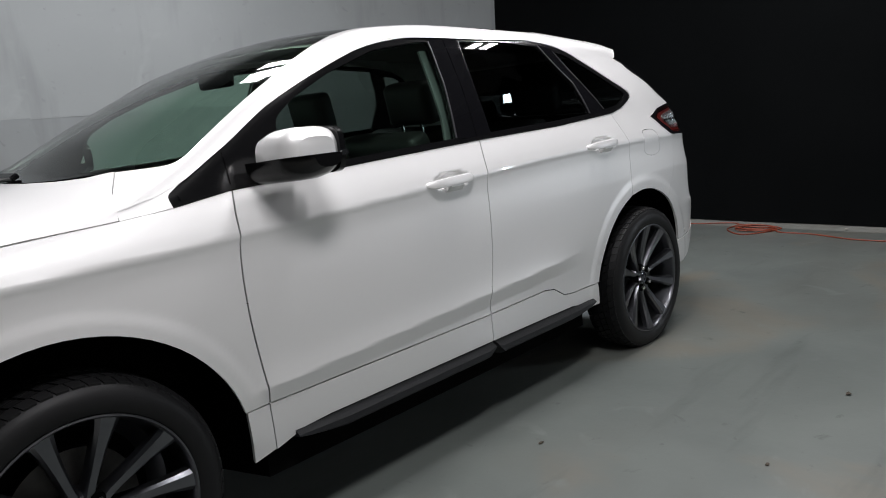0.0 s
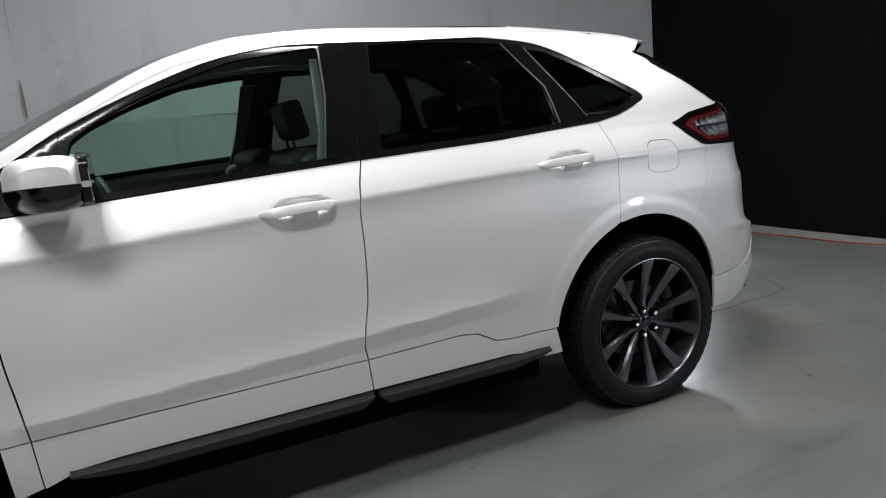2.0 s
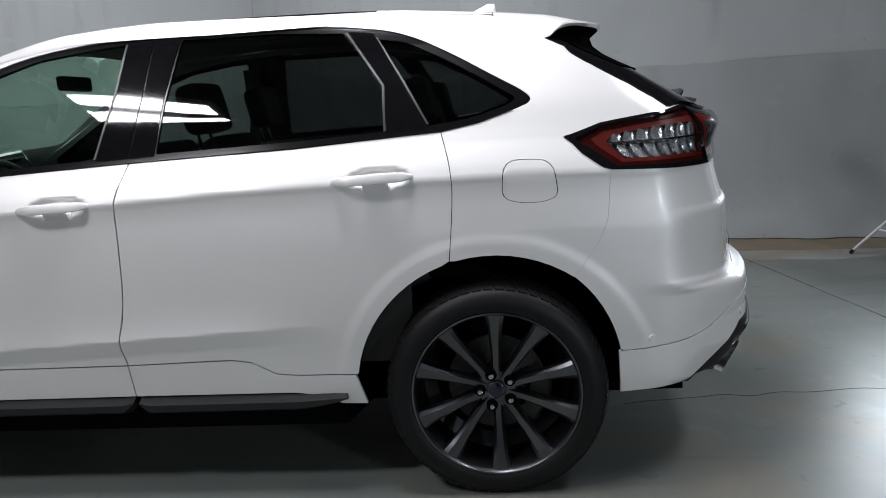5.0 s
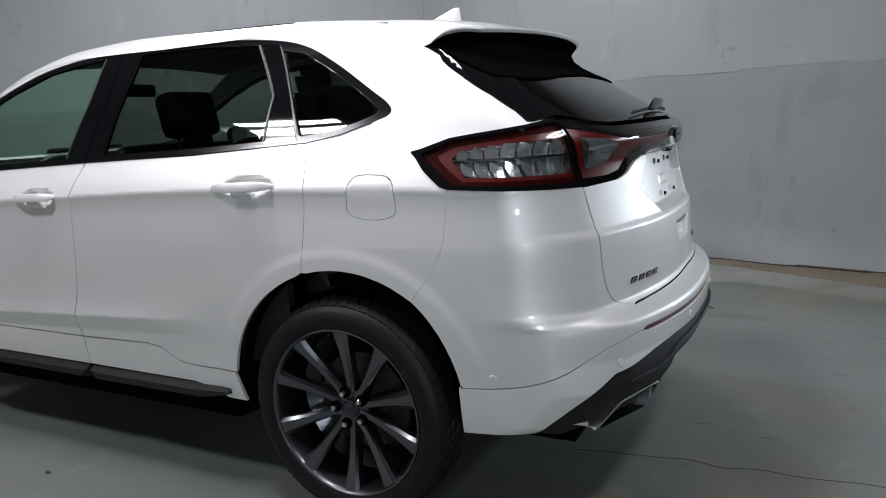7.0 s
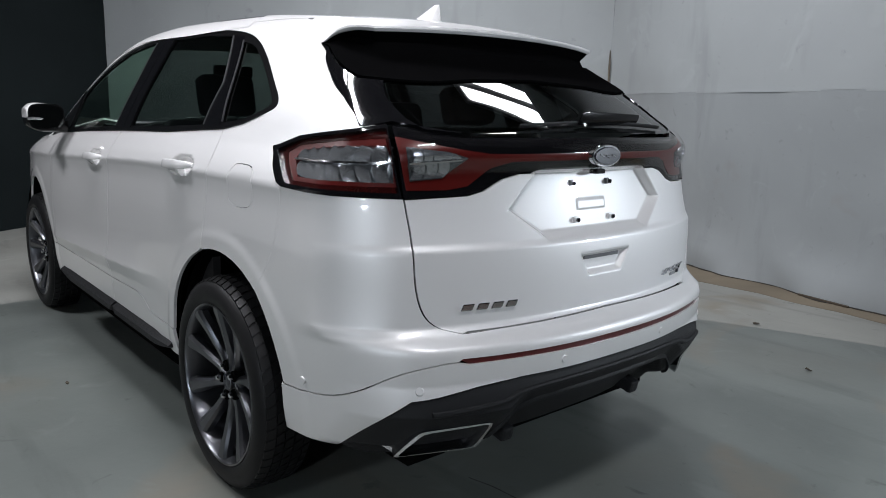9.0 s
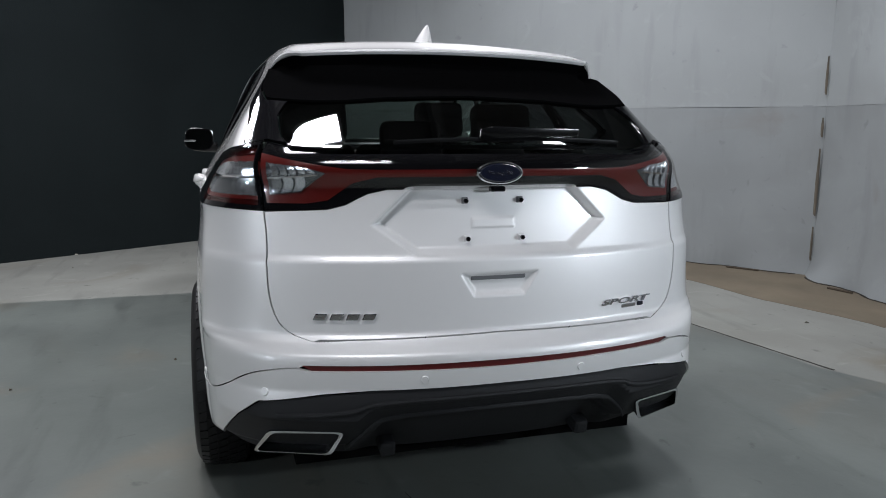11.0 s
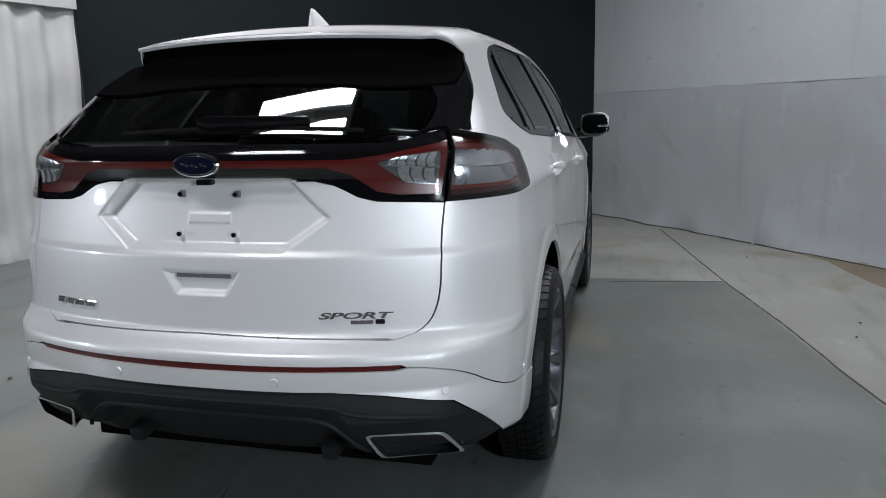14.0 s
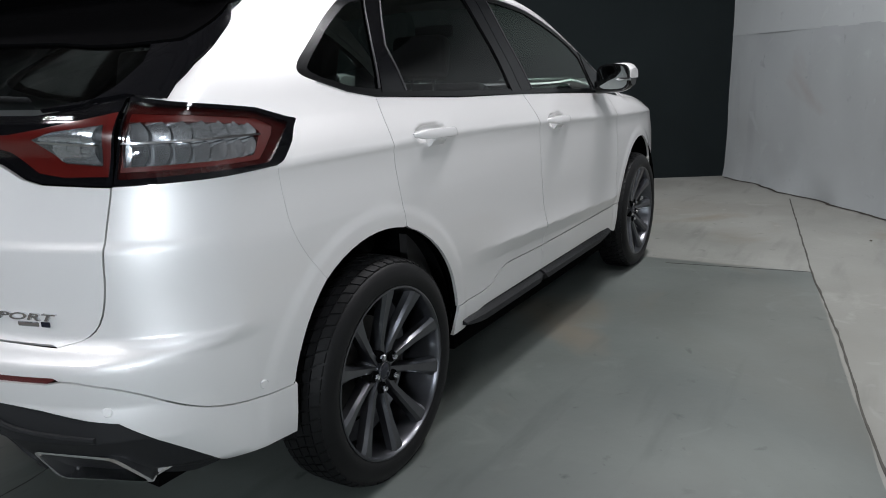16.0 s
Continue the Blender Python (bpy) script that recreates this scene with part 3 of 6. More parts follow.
def groove(name, pts, width, mat, label, amp=0.01, seed=0, z=0.0045):
    """A thin crack or joint along a line on the floor."""
    bm = bmesh.new()
    pts = [Vector(p) for p in pts]
    line = []
    for a, b in zip(pts, pts[1:]):
        k = max(1, int((b - a).length / 0.04))
        line += [a + (b - a) * i / k for i in range(k)]
    line.append(pts[-1])
    last = None
    for i, p in enumerate(line):
        d = (line[min(i + 1, len(line) - 1)] - line[max(i - 1, 0)]).normalized()
        n = Vector((-d.y, d.x))
        c = p + n * amp * noise.noise((p.x * 7, p.y * 7, seed))
        w = width * (0.7 + 0.6 * noise.noise((p.x * 11, p.y * 11, seed + 2)))
        pair = [bm.verts.new((c.x + s * n.x * w / 2, c.y + s * n.y * w / 2, z)) for s in (1, -1)]
        low = [bm.verts.new((v.co.x, v.co.y, z - 0.003)) for v in pair]
        row = (pair[0], pair[1], low[1], low[0])
        if last:
            for k in range(4):
                bm.faces.new((last[k], last[(k + 1) % 4], row[(k + 1) % 4], row[k]))
        last = row
    return piece(name, bm, mat, label, "joint", "structure")


groove("floor_joint", [(4.13, -1.52), (1.6, -1.905), (0.49, -2.11), (-0.38, -2.235), (-1.25, -2.40)], 0.013, GROOVE, "dark expansion joint in the floor", 0.006, 1)
groove("floor_joint", [(-3.22, -2.62), (-3.31, -2.40), (-3.40, -1.85), (-3.53, -1.03), (-3.62, -0.4)], 0.010, GROOVE, "dark expansion joint in the floor", 0.006, 2)
groove("floor_crack", [(-1.95, 0.20), (-2.05, 0.18), (-2.40, 0.14), (-2.73, 0.12), (-3.02, 0.11), (-3.35, 0.06), (-3.5, -0.3)], 0.0035, GROOVE, "hairline crack in the painted floor", 0.03, 3)
groove("floor_joint", [(1.50, -1.05), (1.62, -1.90)], 0.006, GROOVE, "thin line where the floor paint ends", 0.004, 5)

# hem shadow painted as a dark strip along the wrinkled feet of the sheets
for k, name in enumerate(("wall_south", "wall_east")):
    groove("hem_shade_line", FEET[name][2:-2], 0.035, HEM_SHADE, "dark painted line of hem shadow along the foot of the wall sheet", 0.03, 31 + k, 0.0075)

# ceiling with girders
bm = bmesh.new()
last = None
for k in range(27):
    for u, h in ((0.0, 0.0), (0.16, 0.0), (0.22, 0.07), (0.38, 0.07)):
        x = -5.5 + 0.44 * k + u
        row = [bm.verts.new((x, y, HALL + z)) for y, z in ((-4.8, h), (8.3, h), (8.3, 0.2), (-4.8, 0.2))]
        if last:
            for j in range(4):
                bm.faces.new((last[j], last[(j + 1) % 4], row[(j + 1) % 4], row[j]))
        else:
            bm.faces.new(row)
        last = row
bm.faces.new(last[::-1])
piece("ceiling", bm, CEILING, "corrugated dark sheet ceiling of the hall", "ceiling", "structure")
for k, y in enumerate((-3.2, -0.7, 1.9, 4.4, 6.6)):
    bm = prism([(-5.3, y - 0.05), (5.8, y - 0.05), (5.8, y + 0.05), (-5.3, y + 0.05)], HALL - 0.22, HALL - 0.004)
    piece("girder", bm, GIRDER, "grey steel girder under the ceiling", "girder", "structure")


# ---- lamps ----
def glow(name, color, strength):
    m = bpy.data.materials.new(name)
    m.use_nodes = True
    b = m.node_tree.nodes["Principled BSDF"]
    b.inputs["Base Color"].default_value = (0.8, 0.8, 0.8, 1)
    b.inputs["Emission Color"].default_value = (*color, 1)
    b.inputs["Emission Strength"].default_value = strength
    return m


def area(name, m, sx, sy, watts, color=(1, 1, 1), spread=180):
    l = bpy.data.lights.new(name, "AREA")
    l.shape, l.size, l.size_y, l.energy, l.color, l.spread = "RECTANGLE", sx, sy, watts, color, radians(spread)
    ob = new(name, l)
    ob.matrix_world = m
    return ob


LIT = glow("lit_diffuser", (0.95, 0.98, 1.0), 3.0)
HOUSING = material("white_lamp_housing", (0.6, 0.6, 0.6), 0.5, noise_scale=9, noise_amount=0.05)


def ceiling_light(x, y, turn, watts, length=1.2):
    """Two bright troughs side by side in one housing, hung under the ceiling."""
    z = 3.98
    lamp = tagged(new("ceiling_light"), "bright twin-trough ceiling light hung under the girders", "ceiling light", "ceiling lights")
    lamp.matrix_world = pose(x, y, z, 0, 0, turn)
    part("housing", prism([(-length / 2 - 0.03, -0.22), (length / 2 + 0.03, -0.22), (length / 2 + 0.03, 0.22), (-length / 2 - 0.03, 0.22)], 0.012, 0.09), HOUSING, lamp)
    for s in (-1, 1):
        part("diffuser", prism([(-length / 2, s * 0.12 - 0.075), (length / 2, s * 0.12 - 0.075), (length / 2, s * 0.12 + 0.075), (-length / 2, s * 0.12 + 0.075)], 0.0, 0.0115), LIT, lamp)
        area("lamp", lamp.matrix_world @ pose(0, s * 0.12, -0.008), length, 0.15, watts / 2, (0.96, 0.952, 0.992))
        part("hanger", prism([(s * 0.5 - 0.006, -0.006), (s * 0.5 + 0.006, -0.006), (s * 0.5 + 0.006, 0.006), (s * 0.5 - 0.006, 0.006)], 0.09, HALL + 0.064 - z), STEEL, lamp)
    return lamp


ceiling_light(1.25, 2.72, 8, CEIL[0])
ceiling_light(-0.88, 0.92, 90, CEIL[1], 1.0)
ceiling_light(-0.85, -2.30, 90, CEIL[2])
ceiling_light(1.25, -1.30, 8, CEIL[3])
ceiling_light(-3.9, 1.0, 90, CEIL[4])

# ---- the car ----
car = tagged(new("car"), "pearl-white mid-size SUV with dark alloy wheels and black trim", "car")
F = lay
T = 0.0027  # half a panel gap
HALF = S1 + YC


def arch_points(ax, r, z_lo, n=14):
    """Points of a wheel opening's edge from its front foot over the top to its rear foot, as (x, z)."""
    a0 = math.asin((z_lo - HUB_Z) / r)
    return [(ax + r * math.cos(t), HUB_Z + r * math.sin(t)) for t in np.linspace(a0, math.pi - a0, n)]


def S(pts):
    return [(F(p[0]), *p[1:]) for p in pts]


def fine(pts, n=3):
    """Rounds an open line's bends by cutting corners."""
    pts = [np.array(p[:2], float) for p in pts]
    for _ in range(n):
        out = [pts[0]]
        for a, b in zip(pts, pts[1:]):
            out += [a * 0.75 + b * 0.25, a * 0.25 + b * 0.75]
        pts = out + [pts[-1]]
    return [tuple(p) for p in pts]


SEAM_A = fine([(0.875, 1.13), (0.905, 1.03), (0.918, 0.80), (0.885, 0.55), (0.88, 0.495)])
SEAM_B = fine([(-0.235, 1.18), (-0.19, 1.06), (-0.192, 0.90), (-0.182, 0.70), (-0.145, 0.57), (-0.16, 0.495)])
SEAM_C = fine([(-1.285, 1.223), (-1.318, 1.09), (-1.312, 0.97), (-1.295, 0.815)])
DLO_TOP = fine([(1.06, 1.108), (1.066, 1.140), (1.035, 1.158), (0.88, 1.250), (0.64, 1.382), (0.38, 1.49), (0.13, 1.575), (-0.25, 1.614), (-0.75, 1.612), (-1.04, 1.585), (-1.18, 1.552), (-1.33, 1.475), (-1.47, 1.39), (-1.57, 1.332), (-1.582, 1.302), (-1.53, 1.283)], 2)
BELT = [(1.06, 1.108), (0.875, 1.132), (0.3, 1.160), (-0.235, 1.18), (-0.80, 1.197), (-1.285, 1.223), (-1.41, 1.245), (-1.53, 1.283)]

# ---- doors and flanks
panel("door", S([(x - T, z) for x, z in SEAM_A] + [(x + T, z) for x, z in SEAM_B[::-1]] + [(0.3, 1.158)]), WHITE, car, "front door skin", cell=0.010)
rear_arch = arch_points(-AXLE, ARCH, 0.44, 30)
panel("door", S([(x - T, z) for x, z in SEAM_B] + [(-0.53, 0.503), (-0.60, 0.492), (-0.68, 0.448), (-0.76, 0.440), (-0.955, 0.440)] + [p for p in rear_arch if p[0] > -1.293] + [(x + T, z) for x, z in SEAM_C[::-1]] + [(-0.80, 1.195)]), WHITE, car, "rear door skin", cell=0.010)
panel("sill_cladding", S([(0.958, 0.489), (0.882, 0.489), (0.872, 0.340), (0.945, 0.322)]), WHITE, car, "white sill end piece")
panel("sill_cladding", S([(0.878, 0.489), (-0.157, 0.490), (-0.167, 0.378), (0.66, 0.378), (0.76, 0.372), (0.868, 0.337)]), WHITE, car, "white lower door cladding")
panel("sill_cladding", S([(-0.162, 0.490), (-0.53, 0.498), (-0.60, 0.487), (-0.68, 0.443), (-0.76, 0.435), (-0.955, 0.435), (-0.985, 0.328), (-0.90, 0.330), (-0.80, 0.366), (-0.74, 0.375), (-0.172, 0.378)]), WHITE, car, "white lower door cladding")
front_arch = arch_points(AXLE, 0.480, 0.492, 30)
panel("fender", S([(x + T, z) for x, z in SEAM_A] + [(0.955, 0.494)] + front_arch[::-1] + [(1.95, 0.50), (2.02, 0.70), (2.02, 0.86), (1.8, 1.02), (1.5, 1.075), (1.36, 1.085), (1.22, 1.093), (1.08, 1.1045)]), WHITE, car, "front fender", cell=0.012)
HOOD_LINE = [(1.204, 1.0945), (1.36, 1.085), (1.5, 1.075), (1.8, 1.02)]
HOOD_Y = onto(*from_side(np.array([F(x) for x, z in HOOD_LINE]), np.array([z + 0.0015 for x, z in HOOD_LINE])))[0][:, 1]
TL_BOT = [(F(-2.145, 0.675), 1.068), (F(-2.0, 0.80), 1.070), (F(-1.86), 1.078), (F(-1.82), 1.086), (F(-1.74), 1.132)]
TL_TOP = [(F(-1.672), 1.186, 0.01), (F(-1.85), 1.222), (F(-2.02, 0.75), 1.249), (F(-2.09, 0.685), 1.264)]
BUMP = fine([(F(-1.865), 0.487), (F(-2.0, 0.83), 0.497), (F(-2.12, 0.79), 0.540), (F(-2.22, 0.73), 0.606), (F(-2.29, 0.65), 0.631), (F(-2.32, 0.600), 0.633)], 2)
QSEAM = fine([(F(-1.85), 1.079), (F(-1.838), 0.98), (F(-1.826), 0.91), (F(-1.775), 0.835), (F(-1.69), 0.7455)], 2)
FUEL = rounded([(F(-1.470), 1.006), (F(-1.478), 1.127), (F(-1.637), 1.122), (F(-1.652), 1.004), (F(-1.60), 0.988), (F(-1.53), 0.988)], 0.05)
D_EDGE = [(F(-1.478), 1.5965), (F(-1.565), 1.5525), (F(-1.637), 1.508), (F(-1.72, 0.70), 1.453), (F(-1.80, 0.715), 1.406), (F(-1.915, 0.725), 1.338), (F(-1.99, 0.73), 1.290), (F(-2.03, 0.74), 1.258)]
A_EDGE = [(F(1.204), 1.0955), (F(1.20), 1.118), (F(1.10), 1.158), (F(1.0), 1.208), (F(0.90), 1.262), (F(0.72), 1.364), (F(0.50), 1.468), (F(0.25), 1.570), (F(0.0), 1.622), (F(-0.5), 1.650), (F(-1.0), 1.645), (F(-1.30), 1.632)]
GATE_SEAM = fine([(F(-2.145, 0.671), 1.066), (F(-2.19, 0.672), 0.95), (F(-2.215, 0.676), 0.80), (F(-2.255, 0.648), 0.718), (F(-2.30, 0.56), 0.694)], 2)
flank = (S(SEAM_C[::-1]) + S(BELT[6:]) + S(DLO_TOP[::-1][1:]) + A_EDGE + D_EDGE + TL_TOP[::-1] + TL_BOT[:2:-1] + [(p[0] - 0.0007, p[1]) for p in QSEAM] + S([p for p in rear_arch if -1.69 < p[0] < -1.297][::-1]))
left = panel("body_side", holed(flank, (list(FUEL), F(-1.62))), WHITE, car, "roof rail and rear quarter panel", cell=0.013)
bpy.data.objects.remove(left[1])
right = panel("body_side", flank, WHITE, car, "roof rail and rear quarter panel", cell=0.013)
bpy.data.objects.remove(right[0])
flap = panel("fuel_door", [tuple(np.mean(FUEL, 0) + (p - np.mean(FUEL, 0)) * 0.968) for p in FUEL], WHITE, car, "round-cornered fuel flap")
bpy.data.objects.remove(flap[1])

# ---- tail
SLOT = [(F(-2.325, 0.588), 0.640), (F(-2.37, 0.40), 0.640), (HALF, 0.640)]
upper = [(p[0] + 0.0007, p[1]) for p in QSEAM] + S([p for p in rear_arch if p[0] < -1.69]) + BUMP + SLOT + [(HALF, 0.7035), (F(-2.33, 0.45), 0.6975)] + GATE_SEAM[::-1] + TL_BOT[1:3]
panel("rear_bumper", upper, WHITE, car, "white upper bumper skin round the tail", both=False, join=True, cell=0.012)
lower = [(p[0], p[1] - 0.004) for p in BUMP[:-1]] + [(F(-2.32, 0.600), 0.628), (F(-2.335, 0.57), 0.622), (F(-2.37, 0.40), 0.622), (HALF, 0.618), (HALF, 0.566), (F(-2.36, 0.40), 0.565), (F(-2.33, 0.54), 0.553), (F(-2.23, 0.70), 0.525), (F(-2.17, 0.75), 0.47), (F(-2.03, 0.80), 0.35), (F(-1.875), 0.34)]
panel("rear_bumper", lower, WHITE, car, "white lower bumper skin", both=False, join=True, cell=0.015, out=0.002)
panel("reflector", [(HALF, 0.639), (F(-2.37, 0.40), 0.639), (F(-2.32, 0.598), 0.639), (F(-2.335, 0.57), 0.623), (F(-2.37, 0.40), 0.623), (HALF, 0.619)], REDDARK, car, "long red reflector strip", both=False, join=True, out=-0.005, depth=0)
panel("rear_valance", [(HALF, 0.562), (F(-2.36, 0.40), 0.561), (F(-2.33, 0.54), 0.549), (F(-2.235, 0.70), 0.521), (F(-2.17, 0.75), 0.466), (F(-2.03, 0.80), 0.346), (F(-2.08, 0.73), 0.312), (F(-2.2, 0.55), 0.300), (F(-2.25, 0.40), 0.292), (HALF, 0.300)], PLASTIC, car, "folded black diffuser", both=False, join=True, out=-0.005, cell=0.012)
GATE = [(HALF, 1.130), (F(-2.27, 0.33), 1.130), (F(-2.26, 0.385), 1.118), (F(-2.24, 0.45), 1.085), (F(-2.22, 0.50), 1.072), (F(-2.145, 0.665), 1.064)] + [(s + 2 * T, z) for s, z in GATE_SEAM[1:-1]] + [(F(-2.30, 0.54), 0.700), (HALF, 0.707)]
panel("tailgate", GATE, WHITE, car, "white tailgate skin", both=False, join=True, cell=0.0055)
panel("light_bar", [(HALF, 1.134), (F(-2.27, 0.33), 1.134), (F(-2.26, 0.387), 1.122), (F(-2.24, 0.452), 1.089), (F(-2.22, 0.50), 1.076), (F(-2.145, 0.667), 1.068), (F(-2.10, 0.675), 1.270), (F(-2.20, 0.50), 1.236), (HALF, 1.240)], BLACKGLOSS, car, "gloss black bar joining the tail lamps", both=False, join=True, out=-0.006, cell=0.02)
RING_IN = [(F(-2.145, 0.690), 1.099), (F(-1.91), 1.102), (F(-1.81), 1.160), (F(-1.79), 1.178), (F(-1.86), 1.200), (F(-2.02, 0.765), 1.224), (F(-2.10, 0.700), 1.233)]
CLEAR = [(F(-2.145, 0.700), 1.110), (F(-1.925), 1.114), (F(-1.86), 1.168), (F(-1.90), 1.188), (F(-2.0, 0.785), 1.207), (F(-2.13, 0.700), 1.215)]
def scales(thing, s0, s1, low, high, count, k, lean, out=0.004, rise=0.008):
    """A row of overlapping curved blades between two lines of the lamp, each rising from its root to its tip."""
    for i in range(count):
        na, nb = 5, 7
        uv = []
        for a in np.linspace(0, 1, na):
            for b in np.linspace(0, 1, nb):
                u = s0 + (s1 - s0) * (i + a * 0.84) / count
                u = u + lean * (b - 0.5) + 0.010 * (1 - (2 * b - 1) ** 2) * (1 if s1 > s0 else -1)
                uv.append((u, float(low(u)) * (1 - b) + float(high(u)) * b))
        uv = np.array(uv)
        p, n = onto(*from_side(uv[:, 0], uv[:, 1]))
        grade = np.repeat(np.linspace(0, 1, na), nb)
        bulge = np.tile(np.sin(np.pi * np.linspace(0, 1, nb)), na)
        p = p + n * (out + rise * grade + 0.003 * bulge)[:, None]
        foot = p - n * (0.002 + rise * grade + 0.003 * bulge)[:, None]
        p = p * (1, 1 if k == 0 else -1, 1)
        foot = foot * (1, 1 if k == 0 else -1, 1)
        bm = bmesh.new()
        top = [bm.verts.new(v) for v in p]
        low_v = [bm.verts.new(v) for v in foot[(na - 1) * nb:]]
        for a in range(na - 1):
            for b in range(nb - 1):
                bm.faces.new((top[a * nb + b], top[(a + 1) * nb + b], top[(a + 1) * nb + b + 1], top[a * nb + b + 1]))
        for b in range(nb - 1):
            bm.faces.new((top[(na - 1) * nb + b], low_v[b], low_v[b + 1], top[(na - 1) * nb + b + 1]))
        part("lamp_fin", bm, LAMPFIN, thing, "curved silver fin of the lamp core", smooth=True)


SMOKED = [(F(-2.145, 0.685), 1.082), (F(-1.88), 1.088), (F(-1.775), 1.148), (F(-1.715), 1.178), (F(-1.86), 1.214), (F(-2.02, 0.755), 1.240), (F(-2.095, 0.690), 1.254)]
mid_line = curve([(F(-1.83), 1.158), (F(-2.14, 0.695), 1.163)])
up_line = curve([(F(-1.85), 1.178), (F(-1.90), 1.190), (F(-2.0, 0.785), 1.208), (F(-2.13, 0.700), 1.214)])
down_line = curve([(F(-1.85), 1.150), (F(-1.90), 1.122), (F(-1.95, 0.82), 1.113), (F(-2.14, 0.700), 1.111)])
lamps = panel("tail_lamp", TL_BOT + TL_TOP, BLACKGLOSS, car, "tail lamp with dark rim, red band and clear core", cell=0.02, out=-0.025)
for k, lamp in enumerate(lamps):
    for name, line, mat, out, label in (("smoked_rim", holed(SMOKED, RING_IN), SMOKE, -0.008, "smoked dark red lens border"), ("red_band", holed(RING_IN, CLEAR), RED, -0.0095, "deep red band"), ("clear_core", CLEAR, LAMPCLEAR, -0.0225, "clear ribbed lamp core")):
        made = panel(name, line, mat, lamp, label, out=out, depth=0.012, cell=0.02)
        bpy.data.objects.remove(made[1 - k])
    scales(lamp, F(-2.125, 0.70), F(-1.885), lambda u: mid_line(u) + 0.003, up_line, 7, k, 0.018, -0.0215, 0.014)
    scales(lamp, F(-2.125, 0.70), F(-1.905), down_line, lambda u: mid_line(u) - 0.003, 7, k, -0.014, -0.0215, 0.014)
    made = panel("lamp_rib", [(F(-1.868), 1.162), (F(-2.14, 0.695), 1.1655), (F(-2.14, 0.695), 1.1605), (F(-1.868), 1.157)], CHROME, lamp, "bright rib of the lamp core", out=-0.003, depth=0.012, cell=0.02)
    bpy.data.objects.remove(made[1 - k])
    made = panel("rim", holed(rounded(TL_BOT + TL_TOP, 0.0), rounded(SMOKED, 0.008)), BLACKGLOSS, lamp, "gloss black lamp rim", out=0.003, depth=0.015, cell=0.015)
    bpy.data.objects.remove(made[1 - k])
    made = panel("lens", SMOKED, LENS, lamp, "clear glossy outer lens", out=0.0025, depth=0, cell=0.012, r=0.008)
    bpy.data.objects.remove(made[1 - k])
INNER = [(F(-2.10, 0.668), 1.236), (F(-2.21, 0.52), 1.203), (F(-2.25, 0.44), 1.190), (F(-2.27, 0.36), 1.189), (HALF, 1.191), (HALF, 1.168), (F(-2.27, 0.36), 1.166), (F(-2.25, 0.43), 1.148), (F(-2.23, 0.50), 1.100), (F(-2.20, 0.56), 1.090), (F(-2.145, 0.660), 1.090)]
CORE2 = [(F(-2.13, 0.655), 1.208), (F(-2.20, 0.56), 1.196), (F(-2.22, 0.505), 1.178), (F(-2.20, 0.575), 1.122), (F(-2.145, 0.650), 1.114)]
panel("red_bar", INNER, RED, car, "red band running across the tailgate", both=False, join=True, out=-0.0035, depth=0.003, cell=0.02)
panel("inner_lamp", CORE2, LAMPCLEAR, car, "clear inner lamp core", out=-0.001, depth=0.003, cell=0.02)
in_top = curve([(F(-2.13, 0.655), 1.206), (F(-2.20, 0.56), 1.194), (F(-2.22, 0.505), 1.180)])
in_low = curve([(F(-2.145, 0.650), 1.118), (F(-2.20, 0.575), 1.126), (F(-2.22, 0.505), 1.172)])
in_mid = curve([(F(-2.14, 0.650), 1.163), (F(-2.22, 0.505), 1.176)])
for k in (0, 1):
    scales(car, F(-2.145, 0.648), F(-2.21, 0.535), lambda u: in_mid(u) + 0.002, in_top, 5, k, -0.012, -0.0005, 0.005)
    scales(car, F(-2.145, 0.648), F(-2.20, 0.560), in_low, lambda u: in_mid(u) - 0.002, 3, k, 0.010, -0.0005, 0.005)
panel("lamp_rib", [(F(-2.15, 0.655), 1.166), (F(-2.21, 0.525), 1.177), (F(-2.21, 0.525), 1.173), (F(-2.15, 0.655), 1.161)], CHROME, car, "bright rib of the lamp core", out=0.0075, depth=0.008, cell=0.02)
panel("lens", [(HALF, 1.138), (F(-2.27, 0.33), 1.138), (F(-2.26, 0.387), 1.126), (F(-2.24, 0.452), 1.093), (F(-2.22, 0.50), 1.080), (F(-2.147, 0.660), 1.073), (F(-2.112, 0.665), 1.255), (F(-2.20, 0.50), 1.222), (HALF, 1.226)], LENS, car, "clear glossy lens over the light bar", both=False, join=True, out=0.0085, depth=0, cell=0.012)

